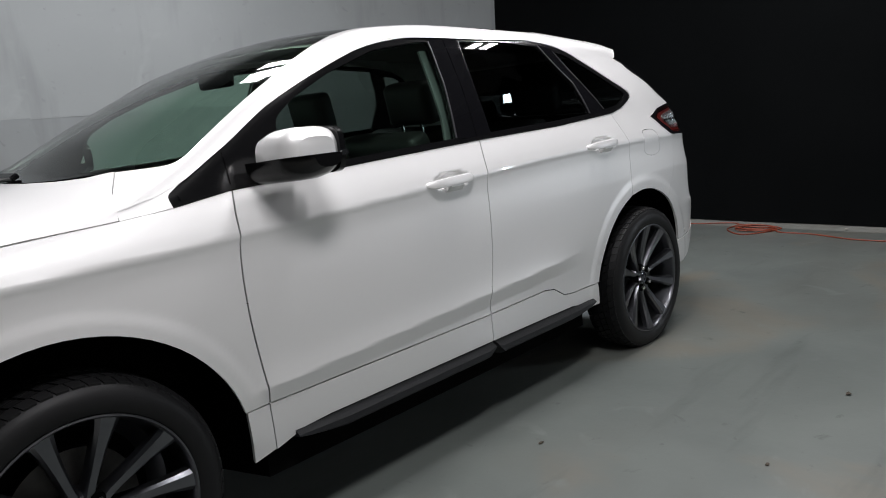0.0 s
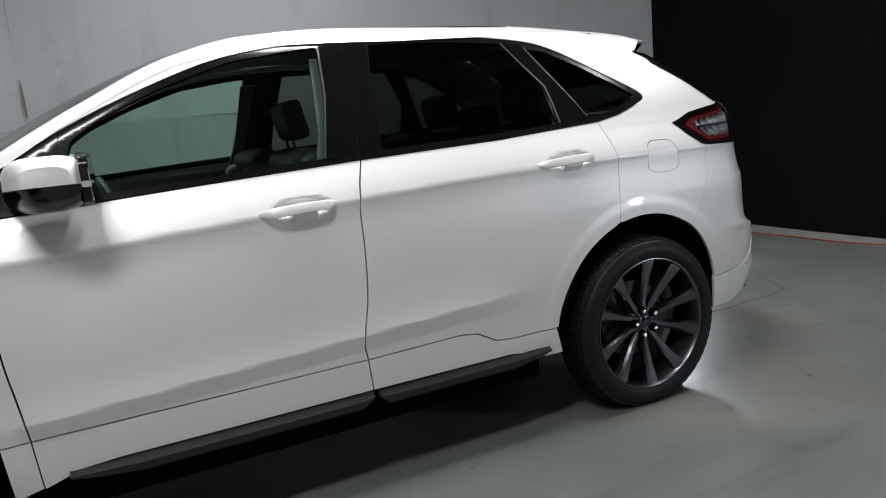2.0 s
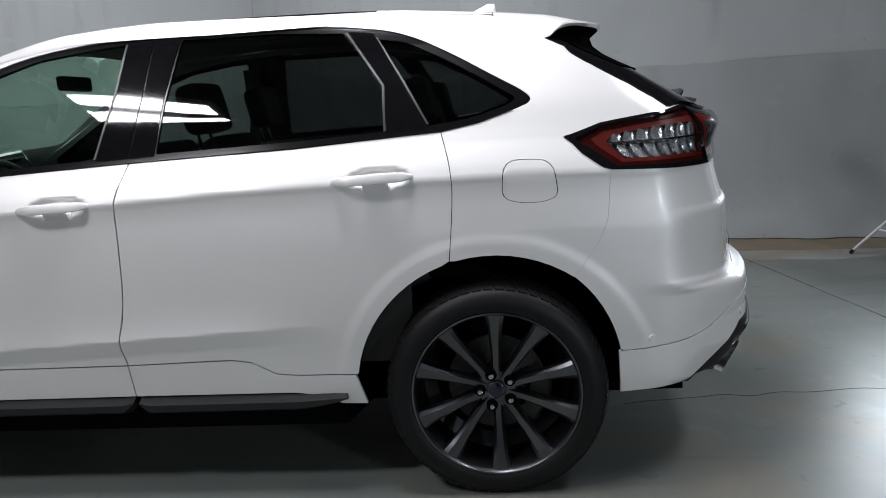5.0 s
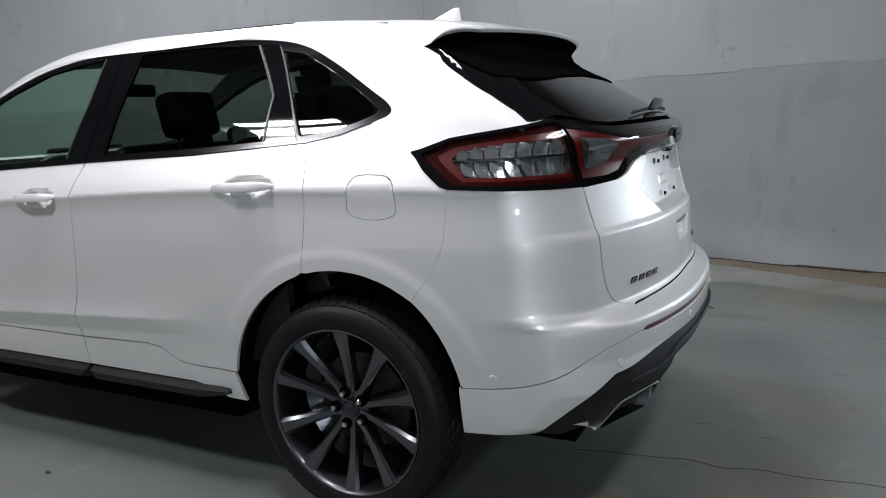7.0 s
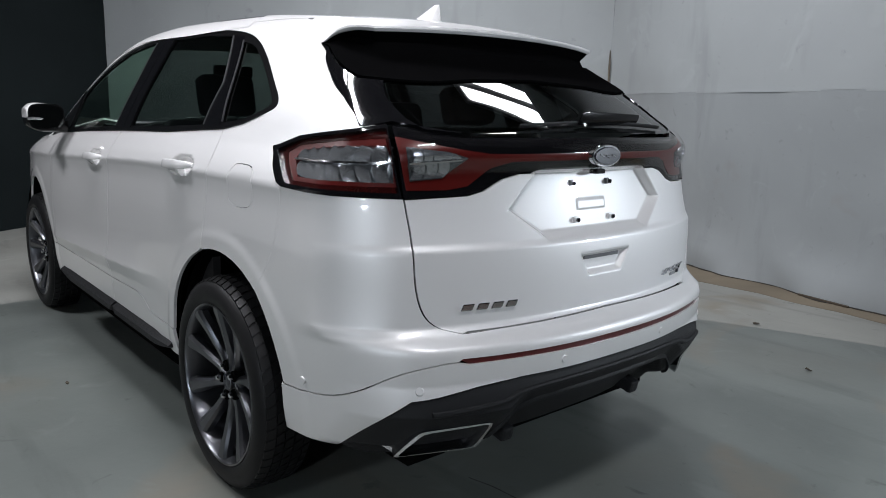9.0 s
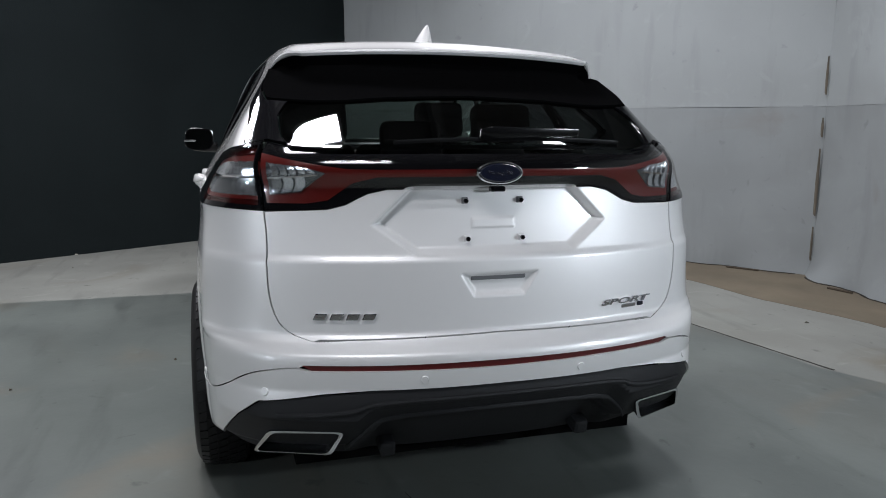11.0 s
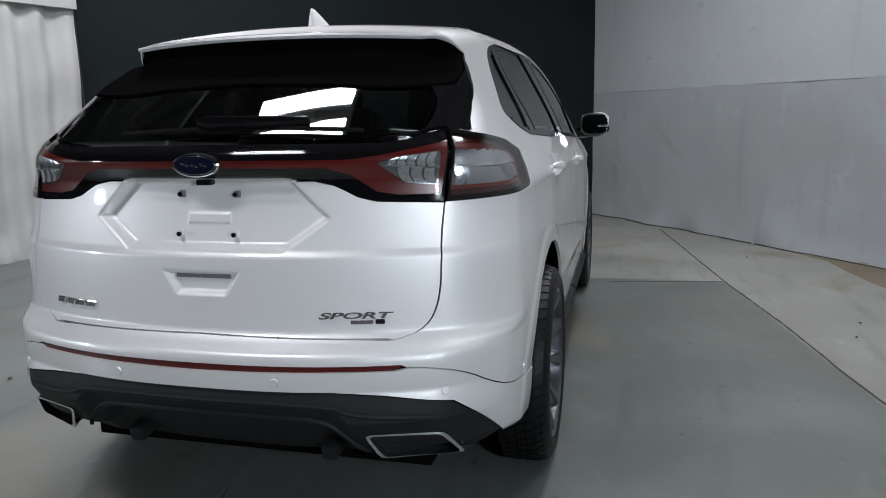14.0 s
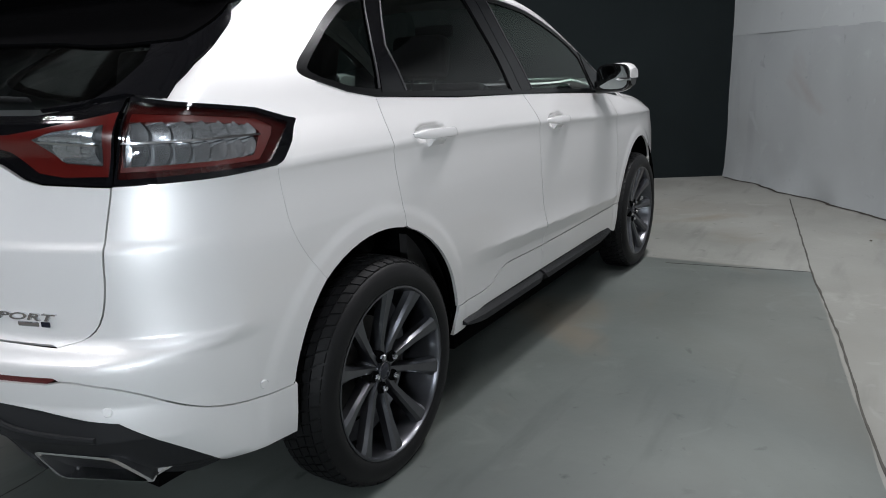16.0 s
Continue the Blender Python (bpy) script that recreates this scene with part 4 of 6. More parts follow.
# rear glass, its black surround, spoiler
GLASS_EDGE = [(HALF, 1.250), (F(-2.18, 0.50), 1.246), (F(-2.12, 0.585), 1.254), (F(-2.06, 0.605), 1.285), (F(-1.97, 0.605), 1.345), (F(-1.90, 0.590), 1.405), (F(-1.95, 0.45), 1.415), (HALF, 1.425)]
panel("rear_window", GLASS_EDGE, PRIVACY, car, "dark tinted rear window", both=False, join=True, depth=0, out=-0.002, cell=0.02)
SURROUND = [(F(-2.18, 0.50), 1.244), (F(-2.10, 0.672), 1.272), (F(-2.045, 0.735), 1.257), (F(-2.034, 0.739), 1.261), (F(-1.99, 0.729), 1.294), (F(-1.915, 0.724), 1.342), (F(-1.80, 0.714), 1.410), (F(-1.72, 0.699), 1.457), (F(-1.648, 0.68), 1.5045), (F(-1.73, 0.68), 1.474), (F(-1.83, 0.67), 1.422), (F(-1.89, 0.65), 1.392), (F(-1.925, 0.58), 1.387), (F(-1.94, 0.594), 1.382), (F(-1.97, 0.609), 1.345), (F(-2.06, 0.609), 1.284), (F(-2.122, 0.590), 1.252)]
panel("pillar_cover", SURROUND, BLACKGLOSS, car, "gloss black pillar cover beside the rear window", out=0.003, cell=0.02)


def roof_z(x, y):
    """Height of the roof and its rounded edge at (x, y), carried on past the tail."""
    y = abs(y)
    lo, hi = 1.2, 1.8
    for _ in range(30):
        z = (lo + hi) / 2
        f = rmax(y - SECT(z) * PLAN(x) + taper(x, z), (z - TOP(x) + 0.036 * (y / 0.6) ** 2) * 0.9, 0.05)
        lo, hi = (z, hi) if f < 0 else (lo, z)
    return z


SIDE_X, SIDE_Y = curve([(0, -1.47), (0.25, -1.555), (0.5, -1.637), (0.75, -1.715), (1.0, -1.795)]), curve([(0, 0.555), (0.25, 0.596), (0.5, 0.621), (0.75, 0.577), (1.0, 0.525)])


def spoiler_meshes():
    """White shell that runs on from the roof with a rolled edge, and the black hollow under it."""
    cols = [math.sin(t * math.pi / 2) for t in np.linspace(-1, 1, 45)]
    nu, m = 16, 17
    grid = []
    for v in cols:
        for k in range(m):
            u = k / nu
            xc = -1.45 - 0.436 * u
            y = v * float(SIDE_Y(u))
            x = xc + (float(SIDE_X(u)) - xc) * abs(v) ** 2.4
            z = roof_z(x, y) + 0.001
            zt = 1.571 - 0.012 * v * v
            z += (zt - z) * max(0, (u - 0.5) / 0.5) ** 1.5
            grid.append(np.array((x, y, z)))
    faces = [(i * m + j, i * m + j + 1, (i + 1) * m + j + 1, (i + 1) * m + j) for i in range(len(cols) - 1) for j in range(nu)]
    # rim from the pillar round the trailing edge to the other pillar
    half = nu // 2
    rim = [j for j in range(half, m)] + [i * m + nu for i in range(1, len(cols) - 1)] + [(len(cols) - 1) * m + j for j in range(nu, half - 1, -1)]
    n = len(rim)
    foot_line = [(HALF, 1.412), (F(-2.00, 0.28), 1.402), (F(-1.975, 0.42), 1.390), (F(-1.95, 0.50), 1.389), (F(-1.92, 0.58), 1.393), (F(-1.89, 0.65), 1.398), (F(-1.83, 0.67), 1.428), (F(-1.73, 0.68), 1.480), (F(-1.65, 0.68), 1.506)]
    along = [0, 0.24, 0.38, 0.47, 0.56, 0.66, 0.78, 0.92, 1.0]
    ts = np.array([abs(i / (n - 1) * 2 - 1) for i in range(n)])
    fs, fz = np.interp(ts, along, [p[0] for p in foot_line]), np.interp(ts, along, [p[1] for p in foot_line])
    foot, fn = onto(*from_side(fs, fz))
    shell = list(grid)
    hollow = []
    rolls = []
    for i, k in enumerate(rim):
        p = grid[k]
        s = -1.0 if i < n / 2 else 1.0
        fade = min(1, (1 - ts[i]) / 0.12)
        inn = np.array((-1.60, p[1] * 0.6, p[2])) - p
        inn = inn / np.linalg.norm(inn)
        down = np.array((0, 0, -1.0))
        roll = [p - inn * 0.002 * fade + down * 0.007 * fade, p + inn * 0.004 * fade + down * 0.015 * fade, p + inn * 0.016 * fade + down * 0.017 * fade]
        rolls.append([k] + [len(shell) + q for q in range(3)])
        shell += roll
        f, g = foot[i] * (1, s if abs(foot[i][1]) > 1e-6 else 1, 1), fn[i] * (1, s, 1)
        lip = f + g * 0.005
        a = roll[1] + inn * 0.004 * fade
        row = [a]
        for q in (0.2, 0.4, 0.6, 0.8, 0.94):
            bulge = math.sin(math.pi * q ** 0.8) * fade
            row.append(a * (1 - q) + lip * q + inn * 0.075 * bulge)
        row += [lip, lip - g * 0.006 + down * 0.006, f - g * 0.006 + down * 0.006]
        hollow.append(row)
    for p, q in zip(rolls, rolls[1:]):
        faces += [(p[j], p[j + 1], q[j + 1], q[j]) for j in range(3)]
    hv = [p for row in hollow for p in row]
    w = len(hollow[0])
    hf = [(i * w + j, i * w + j + 1, (i + 1) * w + j + 1, (i + 1) * w + j) for i in range(n - 1) for j in range(w - 1)]
    return (shell, faces), (hv, hf)


for name, (verts, faces), mat, label in zip(("spoiler", "spoiler_underside"), spoiler_meshes(), (WHITE, BLACKMATT), ("white roof spoiler overhanging the rear window", "black hollow with a lip under the spoiler")):
    bm = bmesh.new()
    vs = [bm.verts.new(v) for v in verts]
    for f in faces:
        bm.faces.new([vs[k] for k in f])
    part(name, bm, mat, car, label, smooth=True)

# ---- windows
TRIM_OUT = S([p for p in DLO_TOP] + BELT[::-1][1:-1])
FRONT_GLASS = S([(0.70, 1.165), (0.645, 1.330, 0.02), (0.55, 1.392), (0.37, 1.470), (0.13, 1.548), (-0.10, 1.578), (-0.185, 1.584, 0.01), (-0.165, 1.41), (-0.110, 1.200, 0.01), (0.3, 1.182)])
REAR_GLASS = S([(-0.325, 1.207, 0.01), (-0.345, 1.38), (-0.385, 1.588, 0.01), (-0.70, 1.588), (-0.955, 1.572, 0.01), (-1.085, 1.385, 0.02), (-1.095, 1.236, 0.01), (-0.8, 1.222)])
QUARTER = S([(-1.245, 1.247, 0.01), (-1.165, 1.39), (-1.07, 1.545, 0.01), (-1.17, 1.528), (-1.32, 1.452), (-1.46, 1.368), (-1.535, 1.318, 0.02), (-1.50, 1.298), (-1.38, 1.262)])
glasses = [rounded(g, 0.03) for g in (FRONT_GLASS, REAR_GLASS, QUARTER)]
panel("window_trim", holed(TRIM_OUT, *glasses), BLACKSATIN, car, "satin black window surround", out=-0.004, depth=0.012, cell=0.012)
for name, g, mat, label in zip(("front_window", "rear_side_window", "quarter_window"), glasses, (GLASS, PRIVACY, PRIVACY), ("green-tinted front door glass", "dark tinted rear door glass", "dark tinted quarter glass")):
    panel(name, list(g), mat, car, label, out=-0.008, depth=0, cell=0.03)
panel("pillar_cover", S([(-0.120, 1.196), (-0.172, 1.41), (-0.195, 1.590), (-0.283, 1.592), (-0.262, 1.40), (-0.226, 1.193)]), BLACKGLOSS, car, "gloss black centre pillar cover", out=-0.001, depth=0.006)
panel("pillar_cover", S([(-0.231, 1.193), (-0.267, 1.40), (-0.288, 1.592), (-0.378, 1.594), (-0.340, 1.39), (-0.318, 1.197)]), BLACKGLOSS, car, "gloss black centre pillar cover", out=-0.001, depth=0.006)
panel("pillar_cover", S([(-1.105, 1.222), (-1.100, 1.385), (-0.972, 1.575), (-1.055, 1.565), (-1.150, 1.40), (-1.235, 1.235)]), BLACKGLOSS, car, "gloss black divider before the quarter glass", out=-0.0015, depth=0.006)
panel("window_rib", S([(-1.096, 1.236), (-1.089, 1.384), (-0.960, 1.571), (-0.966, 1.573), (-1.097, 1.386), (-1.104, 1.236)]), TRIMGREY, car, "dark grey edge bead of the rear door glass", out=0.001, depth=0.004)
panel("window_rib", S([(-1.238, 1.250), (-1.160, 1.39), (-1.066, 1.548), (-1.071, 1.550), (-1.167, 1.39), (-1.246, 1.250)]), TRIMGREY, car, "dark grey edge bead of the quarter glass", out=0.001, depth=0.004)
panel("window_rib", S([(-0.109, 1.200), (-0.164, 1.41), (-0.186, 1.582), (-0.193, 1.582), (-0.171, 1.41), (-0.116, 1.198)]), TRIMGREY, car, "dark grey edge bead of the front door glass", out=0.001, depth=0.004)
panel("belt_moulding", S(BELT[:1] + [(0.875, 1.133), (0.3, 1.161), (-0.235, 1.181), (-0.80, 1.198), (-1.285, 1.224), (-1.41, 1.246), (-1.52, 1.280), (-1.50, 1.290), (-1.40, 1.257), (-1.28, 1.236), (-0.80, 1.211), (-0.235, 1.194), (0.3, 1.175), (0.875, 1.147), (1.03, 1.125)]), BLACKSATIN, car, "black belt moulding under the side windows", out=0.004, depth=0.012)
panel("mirror_sail", S([(1.035, 1.124, 0.008), (1.035, 1.140), (0.97, 1.180), (0.872, 1.240), (0.880, 1.140)]), BLACKSATIN, car, "black sail panel", out=0.000, depth=0.006)
panel("mirror_sail", S([(0.872, 1.140), (0.864, 1.246), (0.67, 1.362), (0.688, 1.25), (0.72, 1.165)]), BLACKSATIN, car, "black sail panel", out=0.000, depth=0.006)

panel("pillar_lining", S([(-0.085, 1.17), (-0.125, 1.30), (-0.165, 1.57), (-0.235, 1.57), (-0.200, 1.40), (-0.150, 1.17)]), SLOT_GREY, car, "grey lining of the centre pillar", out=-0.045, depth=0.01, cell=0.03)

# ---- roof, windscreen, bonnet, nose
panel("roof", [(-1.06, -0.565), (-1.06, 0.565), (-1.30, 0.550), (-1.466, 0.542), (-1.462, 0.48), (-1.450, 0.3), (-1.447, 0.0), (-1.450, -0.3), (-1.462, -0.48), (-1.466, -0.542), (-1.30, -0.550)], WHITE, car, "white rear roof skin", both=False, top=True, cell=0.03, out=0.001)
panel("roof_glass", [(0.20, -0.520), (0.235, 0.0), (0.20, 0.520), (-0.2, 0.530), (-0.6, 0.535), (-1.055, 0.535), (-1.055, -0.535), (-0.6, -0.535), (-0.2, -0.530)], BLACKGLOSS, car, "black panoramic roof glass", both=False, top=True, cell=0.04, depth=0)
SCREEN = [(1.205, 0.0), (1.195, 0.15), (1.16, 0.3), (1.115, 0.45), (1.088, 0.55), (1.045, 0.655), (1.015, 0.715), (0.985, 0.738), (0.94, 0.734), (0.82, 0.698), (0.70, 0.667), (0.59, 0.637), (0.46, 0.606), (0.34, 0.574), (0.27, 0.548), (0.205, 0.520), (0.24, 0.0)]
panel("windscreen", SCREEN + [(x, -y) for x, y in SCREEN[-2:0:-1]], GLASS, car, "green-tinted windscreen", both=False, top=True, cell=0.03, depth=0)
panel("roof_rail", fine([(x - 0.004, y + 0.004) for x, y in SCREEN[4:-1]] + [(-0.2, 0.534), (-0.6, 0.540), (-1.05, 0.540)], 1) + [(-1.05, 0.585), (-0.5, 0.614), (0.0, 0.630), (0.3, 0.660), (0.6, 0.720), (0.85, 0.774), (1.0, 0.800), (1.10, 0.808), (1.204, 0.800), (1.145, 0.67)], WHITE, car, "white windscreen pillar and roof edge", top=True, cell=0.02, out=0.0015, depth=0)
panel("cowl", [(1.208, 0.0), (1.163, 0.30), (1.087, 0.540), (1.16, 0.55), (1.25, 0.30), (1.28, 0.0), (1.25, -0.30), (1.16, -0.55), (1.087, -0.540), (1.163, -0.30)], PLASTIC, car, "black cowl at the foot of the windscreen", both=False, top=True, cell=0.04, out=-0.03)
bonnet_edge = [(1.222, 0.0), (1.21, 0.15), (1.175, 0.30), (1.13, 0.45), (1.082, 0.545), (1.148, 0.67)] + [(x + 0.003, y) for (x, z), y in zip(HOOD_LINE, HOOD_Y)] + [(2.12, 0.62), (2.22, 0.0)]
panel("bonnet", bonnet_edge + [(x, -y) for x, y in bonnet_edge[-2:0:-1]], WHITE, car, "white bonnet", both=False, top=True, cell=0.03, out=0.002)

panel("headliner", [(0.25, -0.48), (0.25, 0.48), (-0.3, 0.52), (-1.35, 0.53), (-1.35, -0.53), (-0.3, -0.52)], HEADLINER, car, "pale grey headliner", both=False, top=True, out=-0.03, depth=0, cell=0.06)


def shell(name, ring, mat, label, out=0.0):
    """A piece of the nose, laid out as (y, z)."""
    uv, faces = flat_mesh([rounded(ring, 0.02)], 0.04)
    o = np.stack([0 * uv[:, 0] + 1.3, uv[:, 0], uv[:, 1]], 1)
    p, n = onto(o, np.tile([1.0, 0, 0], (len(o), 1)))
    if sum(np.dot(np.cross(p[f[1]] - p[f[0]], p[f[2]] - p[f[1]]), n[f[0]]) for f in faces) < 0:
        faces = [f[::-1] for f in faces]
    v, f, m = fold(p + n * out, faces, n, 0.015)
    return hang(name, solid_mesh(name, v, f, m, mat), car, label)


shell("front_bumper", [(-0.84, 0.32), (0.84, 0.32), (0.84, 0.62), (0.5, 0.62), (0.42, 0.44), (-0.42, 0.44), (-0.5, 0.62), (-0.84, 0.62)], WHITE, "white front bumper")
shell("front_grille", [(-0.41, 0.45), (0.41, 0.45), (0.50, 0.65), (0.46, 0.88), (-0.46, 0.88), (-0.50, 0.65)], BLACKSATIN, "black front grille", -0.01)
for s in (1, -1):
    shell("headlamp", [(s * 0.53, 0.70), (s * 0.82, 0.72), (s * 0.80, 0.86), (s * 0.50, 0.83)], LAMPCLEAR, "clear headlamp")
    shell("front_bumper", [(s * 0.52, 0.63), (s * 0.84, 0.63), (s * 0.83, 0.71), (s * 0.53, 0.69)], WHITE, "white front bumper corner")

# ---- dark inner shell, floor pan, wheel wells
panel("inner_shell", S([(0.93, 1.10), (0.93, 0.36), (-0.96, 0.36), (-0.955, 0.45)] + [(p[0], p[1] + 0.012) for p in rear_arch] + [(-1.90, 0.55)]) + [(F(-2.1, 0.72), 0.58), (HALF, 0.58), (HALF, 1.05), (F(-2.14, 0.69), 1.05), (F(-1.8), 1.06), (F(-1.2), 1.18)], DARK, car, "dark inner body shell", both=False, join=True, out=-0.03, depth=0, cell=0.05)
part("floor_pan", prism([(-2.1, -0.60), (-0.95, -0.62), (-0.9, -0.83), (0.88, -0.83), (0.95, -0.62), (2.1, -0.6), (2.1, 0.6), (0.95, 0.62), (0.88, 0.83), (-0.9, 0.83), (-0.95, 0.62), (-2.1, 0.60)], 0.235, 0.40), DARK, car, "dark underbody")
for ax, r in ((-AXLE, 0.475), (AXLE, 0.487)):
    for s in (1, -1):
        bm = bmesh.new()
        ring = [[bm.verts.new((ax + r * math.cos(t), s * y, HUB_Z + r * math.sin(t))) for y in (0.55, 0.850)] for t in np.linspace(-0.06, math.pi + 0.06, 30)]
        for p, q in zip(ring, ring[1:]):
            bm.faces.new((p[0], p[1], q[1], q[0]))
        bm.faces.new([p[0] for p in ring])
        part("wheel_well", bm, DARK, car, "black wheel-arch liner")
# step boards
for s in (1, -1):
    for x0, x1 in ((0.80, -0.165), (-0.185, -0.92)):
        bm = bmesh.new()
        rows = []
        k = 24
        for i in range(k + 1):
            u = i / k
            x = x0 + (x1 - x0) * u
            end = min(1, min(u * abs(x1 - x0) / (0.20 if x0 > 0 else 0.03), (1 - u) * abs(x1 - x0) / (0.03 if x0 > 0 else 0.16)))
            h = 0.030 + 0.036 * end ** 0.7
            top = 0.380 if x0 > 0 else 0.378
            rows.append([bm.verts.new((x, s * y, z)) for y, z in ((0.82, top + 0.01), (0.872, top - 0.002), (0.900, top - 0.02 - 0.01 * end), (0.902, top - h * 0.8), (0.880, top - h), (0.80, top - h - 0.012))])
        for p, q in zip(rows, rows[1:]):
            for j in range(5):
                bm.faces.new((p[j], p[j + 1], q[j + 1], q[j]))
        for p in (rows[0], rows[-1]):
            bm.faces.new(p)
        part("sill_board", bm, PLASTIC, car, "grained black sill board", smooth=True)


# ---- wheels
def ring_mesh(profile, n=72, close=False):
    """A body of revolution about the y axis through (r, y) pairs."""
    bm = bmesh.new()
    rows = []
    for i in range(n):
        a = 2 * math.pi * i / n
        rows.append([bm.verts.new((r * math.cos(a), y, r * math.sin(a))) for r, y in profile])
    for i in range(n):
        p, q = rows[i], rows[(i + 1) % n]
        for j in range(len(profile) - (0 if close else 1)):
            bm.faces.new((p[j], p[(j + 1) % len(profile)], q[(j + 1) % len(profile)], q[j]))
    return bm


def mesh_of(name, bm, mat, smooth=True, angle=35):
    me = bpy.data.meshes.new(name)
    bmesh.ops.recalc_face_normals(bm, faces=bm.faces)
    bm.to_mesh(me)
    bm.free()
    me.materials.append(mat)
    if smooth:
        me.polygons.foreach_set("use_smooth", [True] * len(me.polygons))
        me.set_sharp_from_angle(angle=radians(angle))
    return me


def spoke_mesh():
    bm = bmesh.new()
    rows = []
    for r, w, y, d in ((0.030, 0.016, 0.868, 0.045), (0.060, 0.0155, 0.872, 0.045), (0.090, 0.0145, 0.872, 0.042), (0.130, 0.0155, 0.880, 0.038), (0.185, 0.0190, 0.892, 0.034), (0.232, 0.0245, 0.905, 0.032), (0.258, 0.0290, 0.912, 0.030), (0.273, 0.0325, 0.914, 0.032)):
        rows.append([bm.verts.new((k * w, y - e * d, r)) for k, e in ((-1.15, 1.0), (-1.0, 0.30), (-0.55, 0.0), (0.62, 0.04), (1.0, 0.34), (1.15, 1.0))])
    for p, q in zip(rows, rows[1:]):
        for j in range(6):
            bm.faces.new((p[j], p[(j + 1) % 6], q[(j + 1) % 6], q[j]))
    bm.faces.new(rows[0])
    bm.faces.new(rows[-1])
    return bm


def tread_mesh(n=60):
    """Rows of tread blocks round the tyre's crown and shoulder."""
    bm = bmesh.new()
    for i in range(n):
        for y0, y1, r0, r1, ph in ((0.880, 0.907, 0.3670, 0.3570, 0.0), (0.850, 0.876, 0.3695, 0.3680, 0.5), (0.815, 0.845, 0.3700, 0.3695, 0.2), (0.780, 0.810, 0.3695, 0.3700, 0.7), (0.752, 0.775, 0.367, 0.3692, 0.4)):
            a0, a1 = 2 * math.pi * (i + ph) / n, 2 * math.pi * (i + ph + 0.80) / n
            v = []
            for a, slant in ((a0, 0), (a1, 0)):
                for y, r in ((y0, r0), (y1, r1)):
                    b = a + (y - y0) * 1.1
                    v.append([bm.verts.new((q * math.cos(b), y, q * math.sin(b))) for q in (r - 0.006, r + 0.0035)])
            (p00, p01, p10, p11) = v
            for f in ((p00[1], p01[1], p11[1], p10[1]), (p00[0], p00[1], p10[1], p10[0]), (p01[0], p11[0], p11[1], p01[1]), (p00[0], p01[0], p01[1], p00[1]), (p10[0], p10[1], p11[1], p11[0])):
                bm.faces.new(f)
    return bm


def flat_foot(bm):
    """The tyre's flat where it carries the car."""
    for v in bm.verts:
        v.co.z = max(v.co.z, 0.004 - HUB_Z)
    return bm


TYRE = mesh_of("tyre", flat_foot(ring_mesh([(0.272, 0.755), (0.305, 0.735), (0.340, 0.738), (0.360, 0.750), (0.3675, 0.765), (0.3675, 0.872), (0.364, 0.890), (0.356, 0.906), (0.340, 0.919), (0.322, 0.926), (0.304, 0.926), (0.290, 0.922), (0.2815, 0.915), (0.274, 0.906)])), RUBBER)
TREAD = mesh_of("tread", flat_foot(tread_mesh()), RUBBER, smooth=False)
RIM = mesh_of("rim", ring_mesh([(0.210, 0.740), (0.250, 0.745), (0.274, 0.755), (0.2835, 0.910), (0.2820, 0.919), (0.277, 0.920), (0.2720, 0.914), (0.269, 0.902), (0.258, 0.860), (0.252, 0.780), (0.215, 0.745)], close=True), ALLOY)
SPOKE = mesh_of("spoke", spoke_mesh(), ALLOY, angle=25)
HUB = mesh_of("hub", ring_mesh([(0.001, 0.866), (0.040, 0.866), (0.062, 0.860), (0.070, 0.845), (0.072, 0.80), (0.001, 0.80)], 40), ALLOY)
CAP = mesh_of("centre_cap", ring_mesh([(0.001, 0.8795), (0.022, 0.879), (0.027, 0.876), (0.028, 0.865)], 32), BLUE)
CAPRING = mesh_of("cap_ring", ring_mesh([(0.0275, 0.8775), (0.0295, 0.8785), (0.0315, 0.876), (0.032, 0.865)], 32), ALLOY)
NUT = mesh_of("wheel_nut", ring_mesh([(0.001, 0.892), (0.0080, 0.892), (0.0108, 0.887), (0.0115, 0.865)], 6), CHROME, smooth=False)
SOCKET = mesh_of("nut_socket", ring_mesh([(0.001, 0.8745), (0.0165, 0.8745), (0.0185, 0.877), (0.0195, 0.870), (0.0195, 0.84)], 20), DARK)
DISC = mesh_of("brake_disc", ring_mesh([(0.06, 0.800), (0.085, 0.790), (0.168, 0.790), (0.168, 0.765), (0.06, 0.765)], 48), STEEL)
BACK = mesh_of("dust_plate", ring_mesh([(0.02, 0.745), (0.255, 0.740), (0.255, 0.735), (0.02, 0.735)], 40), DARK)


def caliper_bm():
    bm = bmesh.new()
    rows = []
    for t in np.linspace(-0.5, 0.5, 9):
        rows.append([bm.verts.new((r * math.cos(t), y, r * math.sin(t))) for r, y in ((0.115, 0.815), (0.175, 0.820), (0.190, 0.805), (0.190, 0.750), (0.115, 0.760))])
    for p, q in zip(rows, rows[1:]):
        for j in range(5):
            bm.faces.new((p[j], p[(j + 1) % 5], q[(j + 1) % 5], q[j]))
    bm.faces.new(rows[0])
    bm.faces.new(rows[-1])
    return bm


